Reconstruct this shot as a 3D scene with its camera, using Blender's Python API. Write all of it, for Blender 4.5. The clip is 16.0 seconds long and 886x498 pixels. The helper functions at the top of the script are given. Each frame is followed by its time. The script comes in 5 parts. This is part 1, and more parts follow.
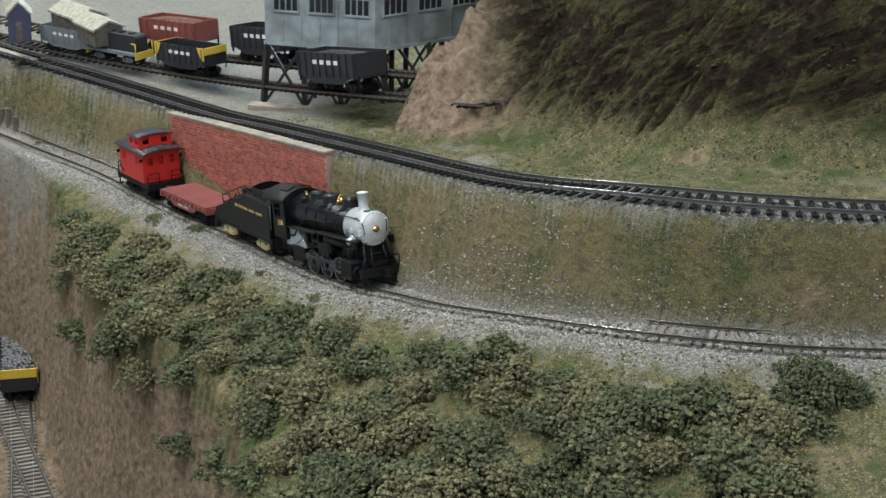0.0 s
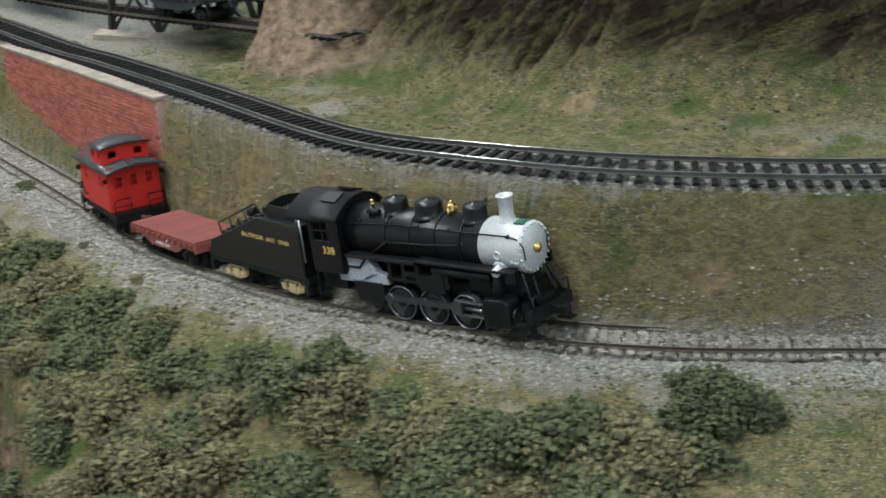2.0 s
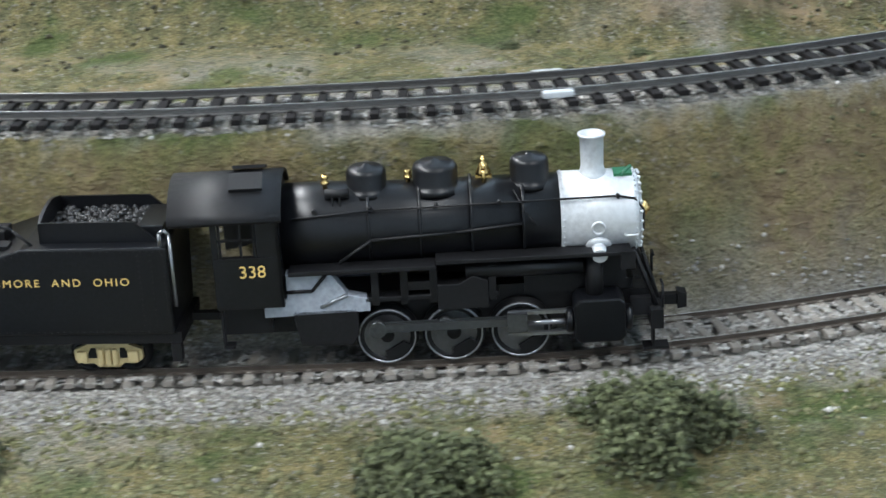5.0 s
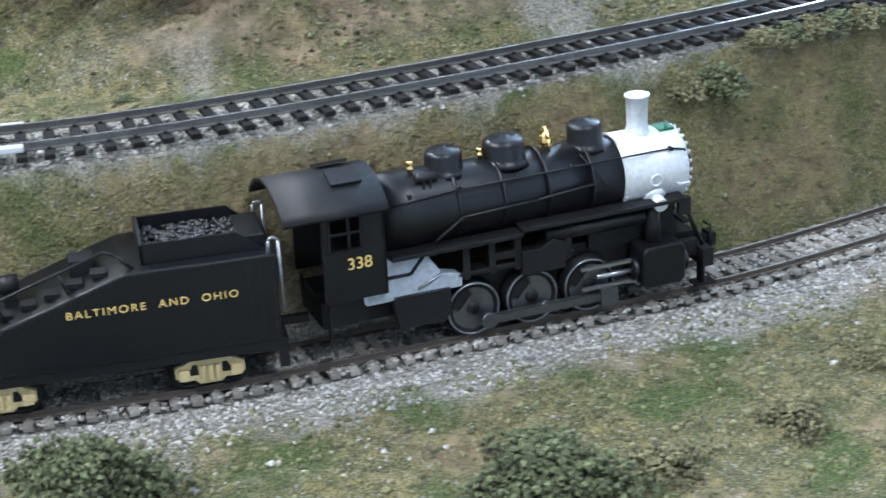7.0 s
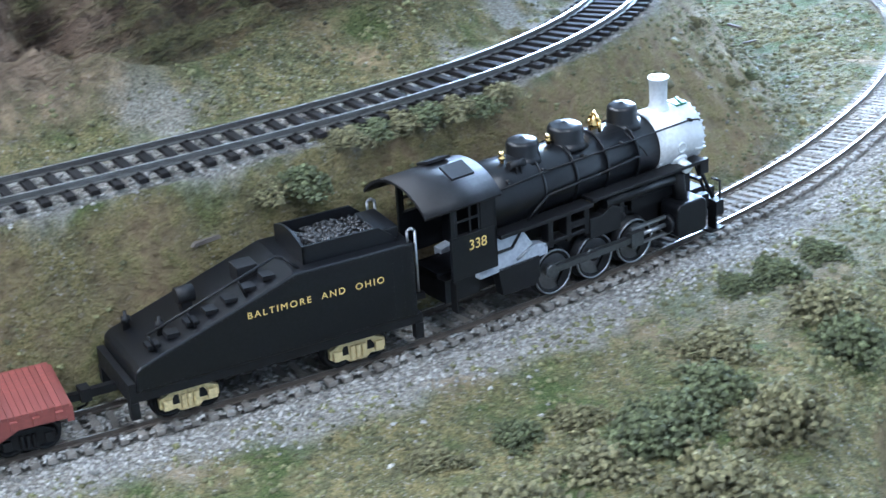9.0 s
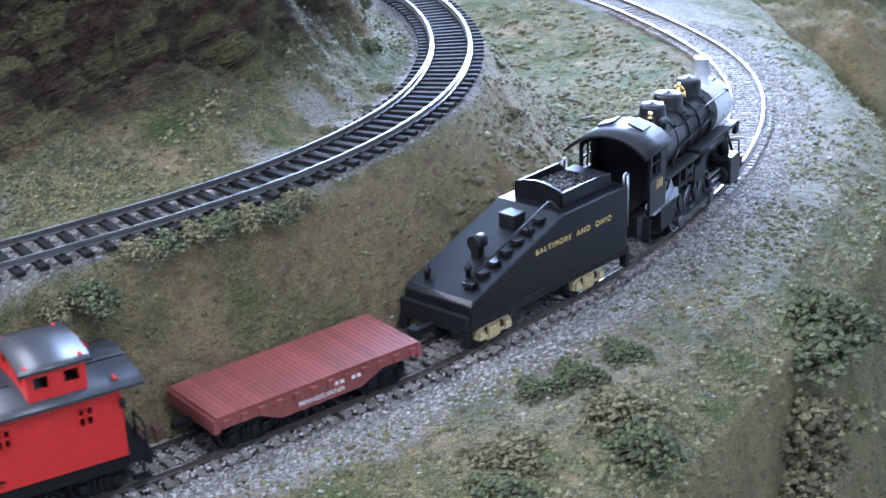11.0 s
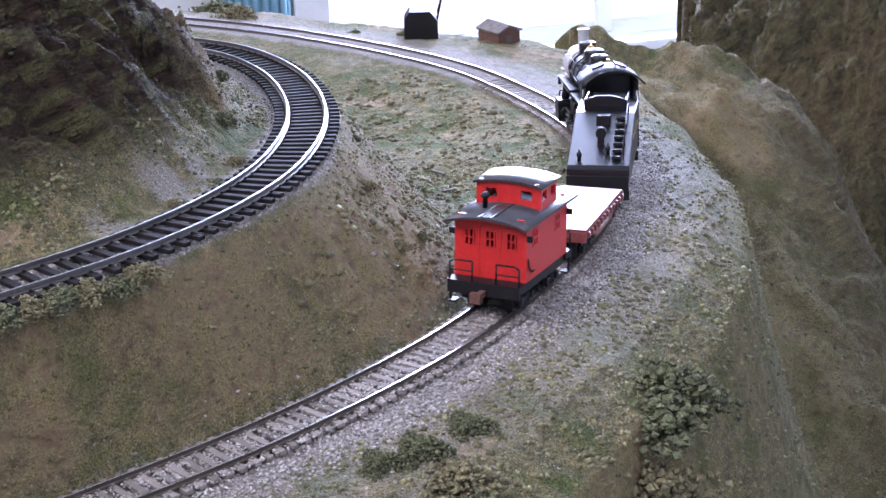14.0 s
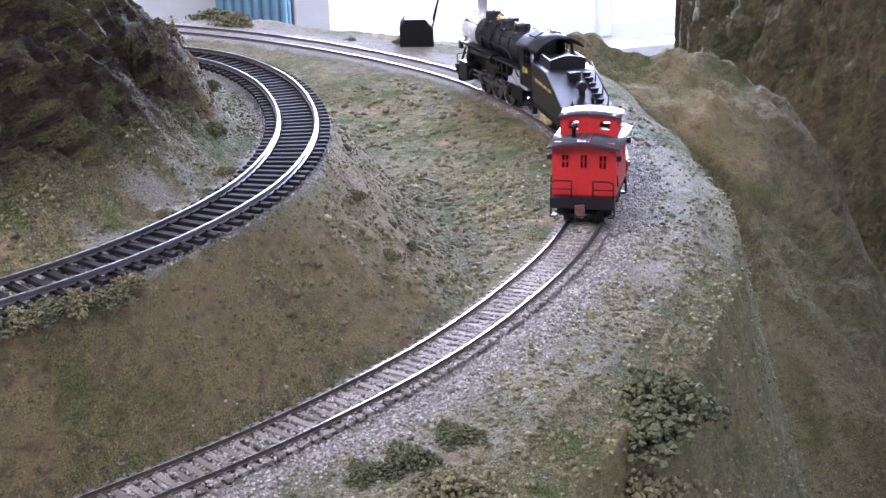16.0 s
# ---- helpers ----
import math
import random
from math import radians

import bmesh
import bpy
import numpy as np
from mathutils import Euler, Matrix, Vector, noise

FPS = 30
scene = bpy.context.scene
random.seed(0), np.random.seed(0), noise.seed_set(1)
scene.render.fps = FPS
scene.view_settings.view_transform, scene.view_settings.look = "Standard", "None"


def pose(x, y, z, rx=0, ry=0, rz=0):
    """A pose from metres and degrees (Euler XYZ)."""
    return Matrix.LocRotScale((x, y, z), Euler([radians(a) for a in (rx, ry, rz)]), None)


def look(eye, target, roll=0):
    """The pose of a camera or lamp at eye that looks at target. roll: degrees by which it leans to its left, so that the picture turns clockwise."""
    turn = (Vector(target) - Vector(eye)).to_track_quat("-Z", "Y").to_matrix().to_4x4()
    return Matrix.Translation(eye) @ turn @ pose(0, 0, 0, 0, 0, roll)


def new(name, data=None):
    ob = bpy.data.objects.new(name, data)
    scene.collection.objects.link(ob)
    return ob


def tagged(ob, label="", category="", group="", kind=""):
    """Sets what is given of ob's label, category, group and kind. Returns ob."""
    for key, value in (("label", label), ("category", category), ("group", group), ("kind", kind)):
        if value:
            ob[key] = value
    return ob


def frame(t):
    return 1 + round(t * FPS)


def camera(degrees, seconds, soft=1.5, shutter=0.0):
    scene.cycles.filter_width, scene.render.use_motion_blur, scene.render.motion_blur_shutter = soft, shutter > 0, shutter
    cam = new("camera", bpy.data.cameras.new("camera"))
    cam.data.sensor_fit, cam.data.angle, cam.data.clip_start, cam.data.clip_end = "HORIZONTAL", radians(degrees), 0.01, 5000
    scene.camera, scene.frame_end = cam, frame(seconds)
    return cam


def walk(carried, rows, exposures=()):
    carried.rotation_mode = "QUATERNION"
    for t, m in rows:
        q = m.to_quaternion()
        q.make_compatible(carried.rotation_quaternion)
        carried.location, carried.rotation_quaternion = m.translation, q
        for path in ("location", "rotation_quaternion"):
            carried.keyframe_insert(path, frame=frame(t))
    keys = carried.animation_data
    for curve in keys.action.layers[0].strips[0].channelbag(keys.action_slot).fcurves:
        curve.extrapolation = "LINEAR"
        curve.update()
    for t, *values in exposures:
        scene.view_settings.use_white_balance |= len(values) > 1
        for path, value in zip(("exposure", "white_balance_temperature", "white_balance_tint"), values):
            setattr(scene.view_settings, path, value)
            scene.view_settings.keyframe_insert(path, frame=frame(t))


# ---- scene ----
cam = camera(27.1, 16.0, soft=1.5, shutter=0.4)


def eye(x, y, z, yaw, pitch, roll):
    return pose(x, y, z, 90 + pitch, 0, yaw) @ pose(0, 0, 0, 0, 0, roll)


PATH = [
    (0.0, -0.2954, -0.7720, 0.4095, -3.55, -21.89, 1.47), (0.5, -0.2852, -0.7098, 0.3917, -3.82, -22.31, 1.16),
    (1.0, -0.2726, -0.6522, 0.3845, -3.96, -23.20, 1.07), (1.5, -0.2443, -0.6037, 0.3821, -3.84, -24.50, 0.48),
    (2.0, -0.1957, -0.5675, 0.3772, -3.28, -25.76, -0.49), (2.5, -0.1419, -0.5471, 0.3508, -3.74, -25.56, -0.82),
    (3.0, -0.1057, -0.5200, 0.3222, -4.58, -24.99, -0.70), (3.2, -0.0957, -0.5030, 0.3110, -4.38, -24.89, -1.00),
    (5.3, 0.1378, -0.3557, 0.2114, 1.59, -21.26, -3.92), (5.5, 0.1578, -0.3534, 0.2093, 1.84, -21.05, -4.54),
    (6.0, 0.1704, -0.3521, 0.2123, -0.93, -21.14, -3.71), (6.5, 0.1880, -0.3544, 0.2164, -3.35, -21.63, -3.23),
    (7.0, 0.2061, -0.3587, 0.2261, -5.15, -22.23, -3.10), (7.5, 0.2340, -0.3631, 0.2353, -5.68, -22.83, -3.44),
    (8.0, 0.2619, -0.3687, 0.2432, -6.45, -23.16, -3.57), (8.5, 0.2890, -0.3702, 0.2581, -7.14, -23.70, -3.59),
    (9.0, 0.3117, -0.3684, 0.2728, -8.09, -24.14, -3.69), (9.5, 0.3280, -0.3654, 0.2812, -9.36, -24.33, -3.56),
    (10.0, 0.3422, -0.3632, 0.2936, -9.28, -24.55, -3.65), (10.2, 0.3522, -0.3649, 0.2957, -9.27, -24.44, -3.67),
    (12.3, 0.3551, -0.3617, 0.2944, -15.15, -21.80, -1.84), (12.5, 0.3587, -0.3632, 0.2950, -15.16, -21.72, -1.87),
    (13.0, 0.3632, -0.3632, 0.2940, -15.19, -21.75, -1.72), (13.5, 0.3683, -0.3671, 0.2955, -14.83, -21.69, -1.98),
    (14.0, 0.3715, -0.3685, 0.2966, -14.74, -21.46, -1.85), (14.5, 0.3740, -0.3684, 0.2973, -14.86, -21.46, -1.79),
    (15.0, 0.3744, -0.3705, 0.2986, -14.85, -21.33, -1.90), (15.5, 0.3763, -0.3725, 0.2971, -14.74, -21.29, -1.91),
    (16.0, 0.3772, -0.3719, 0.2993, -14.61, -21.32, -1.99)]
walk(cam, [(r[0], eye(*r[1:])) for r in PATH],
     exposures=[(0.0, 0.05, 6350, 10), (3.2, 0.28, 6350, 10), (6.0, 0.95, 5950, 15), (9.0, 1.15, 5450, 15), (10.2, 1.12, 5350, 17), (12.3, 0.68, 5700, 40), (16.0, 0.68, 6200, 40)])

# ---- light: a dim train room with tube lamps overhead and tall windows behind the far curve ----
world = bpy.data.worlds.new("sky")
scene.world = world
world.use_nodes = True
wn = world.node_tree
sky = wn.nodes.new("ShaderNodeTexSky")
sky.sky_type, sky.sun_disc = "NISHITA", False
sky.sun_elevation, sky.sun_rotation = radians(35), radians(30)
wn.links.new(sky.outputs[0], wn.nodes["Background"].inputs[0])
wn.nodes["Background"].inputs[1].default_value = 0.12


def lamp(name, m, sx, sy, power, color):
    d = bpy.data.lights.new(name, "AREA")
    d.shape, d.size, d.size_y, d.energy, d.color = "RECTANGLE", sx, sy, power, color
    ob = new(name, d)
    ob.matrix_world = m
    return ob


TUBES = [(-0.9, -0.4), (-0.9, 1.2), (0.7, -0.9)]
for lx, ly in TUBES:
    lamp("tube_lamp", pose(lx, ly, 1.40, 0, 0, 0), 0.16, 1.2, 30 if lx < 0 else 12, (0.98, 1.0, 0.96))
lamp("window_daylight", look((1.62, 2.97, 0.32), (1.62, 0.0, 0.32)), 1.14, 1.94, 240, (0.62, 0.80, 1.0))

# ---- materials ----


def mat(name, col, rough=0.7, metal=0.0, var=0.25, scale=400.0, bump=0.0, col2=None, bscale=None, spec=0.5, stain=None, big=40.0):
    """A surface with variation at two scales, grain and relief."""
    m = bpy.data.materials.new(name)
    m.use_nodes = True
    n, l = m.node_tree.nodes, m.node_tree.links
    b = n["Principled BSDF"]
    b.inputs["Metallic"].default_value = metal
    b.inputs["Specular IOR Level"].default_value = spec
    co = n.new("ShaderNodeTexCoord")
    t1, t2 = n.new("ShaderNodeTexNoise"), n.new("ShaderNodeTexNoise")
    t1.inputs["Scale"].default_value, t2.inputs["Scale"].default_value = scale, big
    t1.inputs["Detail"].default_value = t2.inputs["Detail"].default_value = 4
    for t in (t1, t2):
        l.new(co.outputs["Object"], t.inputs["Vector"])
    r1 = n.new("ShaderNodeValToRGB")
    c2 = col2 or tuple(c * (1 - var) for c in col)
    r1.color_ramp.elements[0].color, r1.color_ramp.elements[1].color = (*c2, 1), (*[min(1, c * (1 + var * .6)) for c in col], 1)
    r1.color_ramp.elements[0].position, r1.color_ramp.elements[1].position = 0.35, 0.65
    l.new(t1.outputs["Fac"], r1.inputs[0])
    mx = n.new("ShaderNodeMix")
    mx.data_type = "RGBA"
    st = stain or tuple(c * (1 - var * .7) for c in col)
    r2 = n.new("ShaderNodeValToRGB")
    r2.color_ramp.elements[0].position, r2.color_ramp.elements[1].position = 0.45, 0.7
    l.new(t2.outputs["Fac"], r2.inputs[0])
    l.new(r2.outputs[0], mx.inputs[0])
    l.new(r1.outputs[0], mx.inputs[6])
    mx.inputs[7].default_value = (*st, 1)
    l.new(mx.outputs[2], b.inputs["Base Color"])
    mr = n.new("ShaderNodeMapRange")
    mr.inputs[3].default_value, mr.inputs[4].default_value = rough * .8, min(1, rough * 1.2)
    l.new(t1.outputs["Fac"], mr.inputs[0])
    l.new(mr.outputs[0], b.inputs["Roughness"])
    if bump:
        bp = n.new("ShaderNodeBump")
        bp.inputs["Distance"].default_value = bump
        bp.inputs["Strength"].default_value = 0.8
        l.new(t1.outputs["Fac"], bp.inputs["Height"])
        l.new(bp.outputs[0], b.inputs["Normal"])
    return m


def varied(m, amount=0.3, island=True):
    """Lets pieces of one mesh, or alike objects, differ a little in brightness."""
    n, l = m.node_tree.nodes, m.node_tree.links
    b = n["Principled BSDF"]
    src = b.inputs["Base Color"].links[0].from_socket
    g = n.new("ShaderNodeNewGeometry") if island else n.new("ShaderNodeObjectInfo")
    mr = n.new("ShaderNodeMapRange")
    mr.inputs[3].default_value, mr.inputs[4].default_value = 1 - amount, 1 + amount
    l.new(g.outputs["Random Per Island" if island else "Random"], mr.inputs[0])
    h = n.new("ShaderNodeHueSaturation")
    l.new(mr.outputs[0], h.inputs["Value"])
    l.new(src, h.inputs["Color"])
    l.new(h.outputs[0], b.inputs["Base Color"])
    return m


BLACK = mat("satin_black_paint", (0.0045, 0.005, 0.0065), 0.36, 0, 0.4, 900, 0.00002, spec=0.35)
BLACK2 = mat("flat_black_plastic", (0.006, 0.006, 0.007), 0.55, 0, 0.4, 900, 0.00003, spec=0.3)
SILVER = mat("silver_paint", (0.58, 0.60, 0.62), 0.42, 0.35, 0.12, 700)
STEEL = mat("dull_steel", (0.33, 0.34, 0.36), 0.35, 0.9, 0.2, 900)
DARKSTEEL = mat("blackened_steel", (0.10, 0.105, 0.11), 0.4, 0.8, 0.2, 900)
GREYBLUE = mat("grey_painted_firebox", (0.34, 0.37, 0.42), 0.5, 0.1, 0.2, 700)
BRASS = mat("polished_brass", (0.72, 0.50, 0.20), 0.25, 1.0, 0.15, 700)
BRASSMOULD = mat("unpainted_tan_casting", (0.62, 0.50, 0.26), 0.5, 0.2, 0.25, 900)
GOLD = mat("yellow_lettering", (0.75, 0.52, 0.16), 0.5, 0, 0.1, 900)
WHITE = mat("white_lettering", (0.75, 0.74, 0.72), 0.6, 0, 0.1, 900)
RED = mat("bright_red_plastic", (0.50, 0.020, 0.016), 0.42, 0, 0.12, 600)
MAROON = mat("oxide_red_paint", (0.22, 0.060, 0.050), 0.50, 0, 0.25, 900, 0.00004)
RUSTY = mat("rusted_plastic", (0.10, 0.045, 0.03), 0.7, 0, 0.4, 900)
ROOFGREY = mat("dusty_black_roof", (0.035, 0.037, 0.042), 0.38, 0, 0.35, 700)
GREEN = mat("green_enamel_mark", (0.02, 0.13, 0.06), 0.4)
COAL = varied(mat("coal", (0.02, 0.02, 0.021), 0.5, 0, 0.4, 1500), 0.5)
GLASS = mat("dark_window_glass", (0.02, 0.022, 0.025), 0.1, 0, 0.2, 300)
RAILTOP = mat("polished_rail_head", (0.52, 0.50, 0.47), 0.28, 1.0, 0.15, 1500)
RAILSIDE = mat("weathered_rail_side", (0.075, 0.060, 0.048), 0.7, 0.2, 0.3, 1500)
NICKEL = mat("nickel_rail_side", (0.16, 0.155, 0.15), 0.5, 0.7, 0.3, 1500)
TIEBROWN = varied(mat("weathered_grey_tie", (0.22, 0.20, 0.175), 0.85, 0, 0.3, 1200, 0.0001), 0.3, False)
TIEBLACK = varied(mat("black_plastic_tie", (0.013, 0.012, 0.012), 0.85, 0, 0.3, 1200, spec=0.15), 0.3, False)
STONE = varied(mat("grey_ballast_stone", (0.33, 0.32, 0.30), 0.9, 0, 0.35, 1600), 0.6)
BRICK = varied(mat("painted_red_brick", (0.40, 0.115, 0.085), 0.85, 0, 0.35, 900, 0.0001, big=60), 0.3, False)
BRICKBULK = varied(mat("painted_red_brick_bulk", (0.40, 0.115, 0.085), 0.85, 0, 0.35, 900, 0.0001, big=60), 0.3)
MORTAR = mat("pale_mortar", (0.42, 0.30, 0.26), 0.9, 0, 0.3, 900, 0.0001)
ROCKPAINT = mat("tan_plaster_rock", (0.30, 0.25, 0.20), 0.9, 0, 0.3, 120, 0.001, stain=(0.18, 0.16, 0.14), big=25)
BUSHA = varied(mat("dark_green_foam_foliage", (0.085, 0.098, 0.045), 0.95, 0, 0.55, 1500), 0.5)
HILLWEED = varied(mat("dark_hill_weed", (0.050, 0.046, 0.020), 0.95, 0, 0.5, 1500), 0.5)
BUSHB = varied(mat("olive_foam_foliage", (0.135, 0.125, 0.062), 0.95, 0, 0.5, 1500), 0.5)
TURF = varied(mat("ground_foam_turf", (0.15, 0.145, 0.070), 0.95, 0, 0.5, 900, col2=(0.07, 0.075, 0.03), big=30), 0.5)
CORRUG = mat("weathered_blue_grey_metal_siding", (0.30, 0.34, 0.36), 0.6, 0.1, 0.25, 120, 0.0003, stain=(0.16, 0.17, 0.17))
TIMBER = mat("black_stained_timber", (0.022, 0.020, 0.019), 0.8, 0, 0.4, 500, 0.0001)
OLDWOOD = mat("grey_brown_old_wood", (0.12, 0.10, 0.085), 0.85, 0, 0.4, 300, 0.0003)
YELLOW = mat("yellow_panel_paint", (0.62, 0.42, 0.05), 0.55, 0, 0.15, 600)
HOPPERBLACK = mat("black_hopper_paint", (0.018, 0.019, 0.023), 0.55, 0, 0.3, 600)
GREYCAR = mat("grey_car_paint", (0.15, 0.17, 0.19), 0.6, 0, 0.2, 600)
GRAVEL = varied(mat("grey_gravel_load", (0.16, 0.16, 0.165), 0.9, 0, 0.4, 1500), 0.4)
PAINTWALL = mat("pale_painted_plaster", (0.62, 0.64, 0.62), 0.85, 0, 0.06, 30)
CURTAIN = mat("pale_blue_curtain", (0.22, 0.45, 0.55), 0.9, 0, 0.1, 40)
FLOORTILE = mat("brown_floor", (0.12, 0.10, 0.09), 0.7, 0, 0.2, 20)


def ground_material():
    """Painted plaster with turf, soil and sand, chosen by slope and by patches."""
    m = bpy.data.materials.new("scenic_ground")
    m.use_nodes = True
    n, l = m.node_tree.nodes, m.node_tree.links
    b = n["Principled BSDF"]
    b.inputs["Roughness"].default_value = 0.95
    b.inputs["Specular IOR Level"].default_value = 0.15
    co = n.new("ShaderNodeTexCoord")

    def noise_tex(scale, detail=5, rough=0.6):
        t = n.new("ShaderNodeTexNoise")
        t.inputs["Scale"].default_value, t.inputs["Detail"].default_value, t.inputs["Roughness"].default_value = scale, detail, rough
        l.new(co.outputs["Object"], t.inputs["Vector"])
        return t.outputs["Fac"]

    def ramp(src, a, c, ca=None, cb=None):
        r = n.new("ShaderNodeValToRGB")
        r.color_ramp.elements[0].position, r.color_ramp.elements[1].position = a, c
        if ca:
            r.color_ramp.elements[0].color, r.color_ramp.elements[1].color = (*ca, 1), (*cb, 1)
        l.new(src, r.inputs[0])
        return r.outputs[0]

    def mix(f, a, c, blend="MIX"):
        x = n.new("ShaderNodeMix")
        x.data_type, x.blend_type = "RGBA", blend
        l.new(f, x.inputs[0]) if not isinstance(f, float) else setattr(x.inputs[0], "default_value", f)
        l.new(a, x.inputs[6])
        l.new(c, x.inputs[7])
        return x.outputs[2]

    def attr(name):
        a = n.new("ShaderNodeAttribute")
        a.attribute_name = name
        return a.outputs["Fac"]

    fine, mid, bigp = noise_tex(1300), noise_tex(160), noise_tex(22)
    turf = ramp(fine, 0.35, 0.68, (0.034, 0.038, 0.018), (0.19, 0.185, 0.095))
    olive = ramp(fine, 0.35, 0.68, (0.09, 0.078, 0.034), (0.31, 0.26, 0.125))
    soil = ramp(mid, 0.3, 0.7, (0.13, 0.095, 0.055), (0.37, 0.275, 0.165))
    rocky = ramp(mid, 0.3, 0.7, (0.11, 0.080, 0.058), (0.38, 0.27, 0.195))
    sand = ramp(fine, 0.35, 0.65, (0.12, 0.11, 0.095), (0.42, 0.40, 0.36))
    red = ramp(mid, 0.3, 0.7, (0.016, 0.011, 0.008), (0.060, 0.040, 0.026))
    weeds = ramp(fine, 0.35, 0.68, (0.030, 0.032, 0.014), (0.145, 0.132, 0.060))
    c = mix(ramp(mid, 0.42, 0.62), turf, olive)
    c = mix(ramp(bigp, 0.55, 0.70), c, soil)
    speck = noise_tex(700, 2)
    c = mix(ramp(speck, 0.60, 0.68), c, sand)
    green = ramp(fine, 0.35, 0.68, (0.030, 0.045, 0.016), (0.135, 0.165, 0.060))
    c = mix(ramp(noise_tex(35, 3), 0.50, 0.64), c, green)
    c = mix(attr("bank"), c, mix(ramp(mid, 0.40, 0.60), soil, olive))
    # eroded gullies that run down across the dark hillside, hollows shaded by colour
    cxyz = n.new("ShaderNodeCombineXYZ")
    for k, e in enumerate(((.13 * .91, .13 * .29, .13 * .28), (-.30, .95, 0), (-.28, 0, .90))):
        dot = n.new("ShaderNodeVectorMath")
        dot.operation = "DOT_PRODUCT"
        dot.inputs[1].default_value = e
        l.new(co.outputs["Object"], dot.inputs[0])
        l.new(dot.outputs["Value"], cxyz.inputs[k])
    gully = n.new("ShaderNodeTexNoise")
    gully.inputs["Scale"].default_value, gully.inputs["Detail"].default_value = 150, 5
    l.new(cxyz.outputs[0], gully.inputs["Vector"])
    # same noise as the relief: low parts take dark soil as painted shade
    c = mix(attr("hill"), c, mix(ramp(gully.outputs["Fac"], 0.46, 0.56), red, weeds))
    c = mix(attr("rock"), c, rocky)
    c = mix(attr("gravel"), c, sand)
    l.new(c, b.inputs["Base Color"])
    bp = n.new("ShaderNodeBump")
    bp.inputs["Distance"].default_value, bp.inputs["Strength"].default_value = 0.0012, 0.9
    l.new(fine, bp.inputs["Height"])
    b2 = n.new("ShaderNodeBump")
    b2.inputs["Distance"].default_value, b2.inputs["Strength"].default_value = 0.007, 0.9
    l.new(mid, b2.inputs["Height"])
    b3 = n.new("ShaderNodeBump")
    b3.inputs["Distance"].default_value = 0.05
    l.new(gully.outputs["Fac"], b3.inputs["Height"])
    l.new(attr("hill"), b3.inputs["Strength"])
    l.new(b3.outputs[0], b2.inputs["Normal"])
    l.new(b2.outputs[0], bp.inputs["Normal"])
    l.new(bp.outputs[0], b.inputs["Normal"])
    return m


GROUND = ground_material()

# ---- mesh helpers ----


def box(bm, x0, x1, y0, y1, z0, z1, mi=0, m=None):
    vs = [bm.verts.new(v) for v in ((x0, y0, z0), (x1, y0, z0), (x1, y1, z0), (x0, y1, z0), (x0, y0, z1), (x1, y0, z1), (x1, y1, z1), (x0, y1, z1))]
    if m is not None:
        for v in vs:
            v.co = m @ v.co
    for f in ((3, 2, 1, 0), (4, 5, 6, 7), (0, 1, 5, 4), (1, 2, 6, 5), (2, 3, 7, 6), (3, 0, 4, 7)):
        bm.faces.new([vs[i] for i in f]).material_index = mi
    return vs


def prism(bm, pts, y0, y1, mi=0):
    """An outline in x, z, drawn out along y."""
    a, b = [bm.verts.new((x, y0, z)) for x, z in pts], [bm.verts.new((x, y1, z)) for x, z in pts]
    n = len(pts)
    fs = [bm.faces.new(a), bm.faces.new(b[::-1])]
    fs += [bm.faces.new((a[(i + 1) % n], a[i], b[i], b[(i + 1) % n])) for i in range(n)]
    for f in fs:
        f.material_index = mi
    bmesh.ops.recalc_face_normals(bm, faces=fs)


def rod(bm, a, b, r, seg=10, r2=None, caps=True):
    """A round bar from a to b."""
    a, b = Vector(a), Vector(b)
    q = (b - a).to_track_quat("Z", "Y").to_matrix()
    r2 = r if r2 is None else r2
    ra = [bm.verts.new(a + q @ Vector((r * math.cos(t), r * math.sin(t), 0))) for t in [2 * math.pi * i / seg for i in range(seg)]]
    rb = [bm.verts.new(b + q @ Vector((r2 * math.cos(t), r2 * math.sin(t), 0))) for t in [2 * math.pi * i / seg for i in range(seg)]]
    for i in range(seg):
        bm.faces.new((ra[i], ra[(i + 1) % seg], rb[(i + 1) % seg], rb[i])).smooth = True
    if caps:
        bm.faces.new(ra[::-1])
        bm.faces.new(rb)


def turned(bm, axis_pt, axis, prof, seg=20):
    """A lathe shape: profile of (height along axis, radius)."""
    q = Vector(axis).to_track_quat("Z", "Y").to_matrix()
    p = Vector(axis_pt)
    rings = [[bm.verts.new(p + q @ Vector((r * math.cos(t), r * math.sin(t), h))) for t in [2 * math.pi * i / seg for i in range(seg)]] for h, r in prof]
    for u, v in zip(rings[:-1], rings[1:]):
        for i in range(seg):
            bm.faces.new((u[i], u[(i + 1) % seg], v[(i + 1) % seg], v[i])).smooth = True
    bm.faces.new(rings[0][::-1])
    bm.faces.new(rings[-1])


def pipe(bm, pts, r, seg=6):
    for a, b in zip(pts[:-1], pts[1:]):
        rod(bm, a, b, r, seg)


def mesh_of(name, bm, mats):
    me = bpy.data.meshes.new(name)
    bm.to_mesh(me)
    bm.free()
    for m in (mats if isinstance(mats, (list, tuple)) else [mats]):
        me.materials.append(m)
    return me


def part(name, bm, material, parent=None, label="", bevel=0.0):
    ob = new(name, mesh_of(name, bm, material))
    ob.parent = parent
    if label:
        ob["label"] = label
    if bevel:
        md = ob.modifiers.new("edge", "BEVEL")
        md.width, md.segments, md.limit_method = bevel, 2, "ANGLE"
    return ob


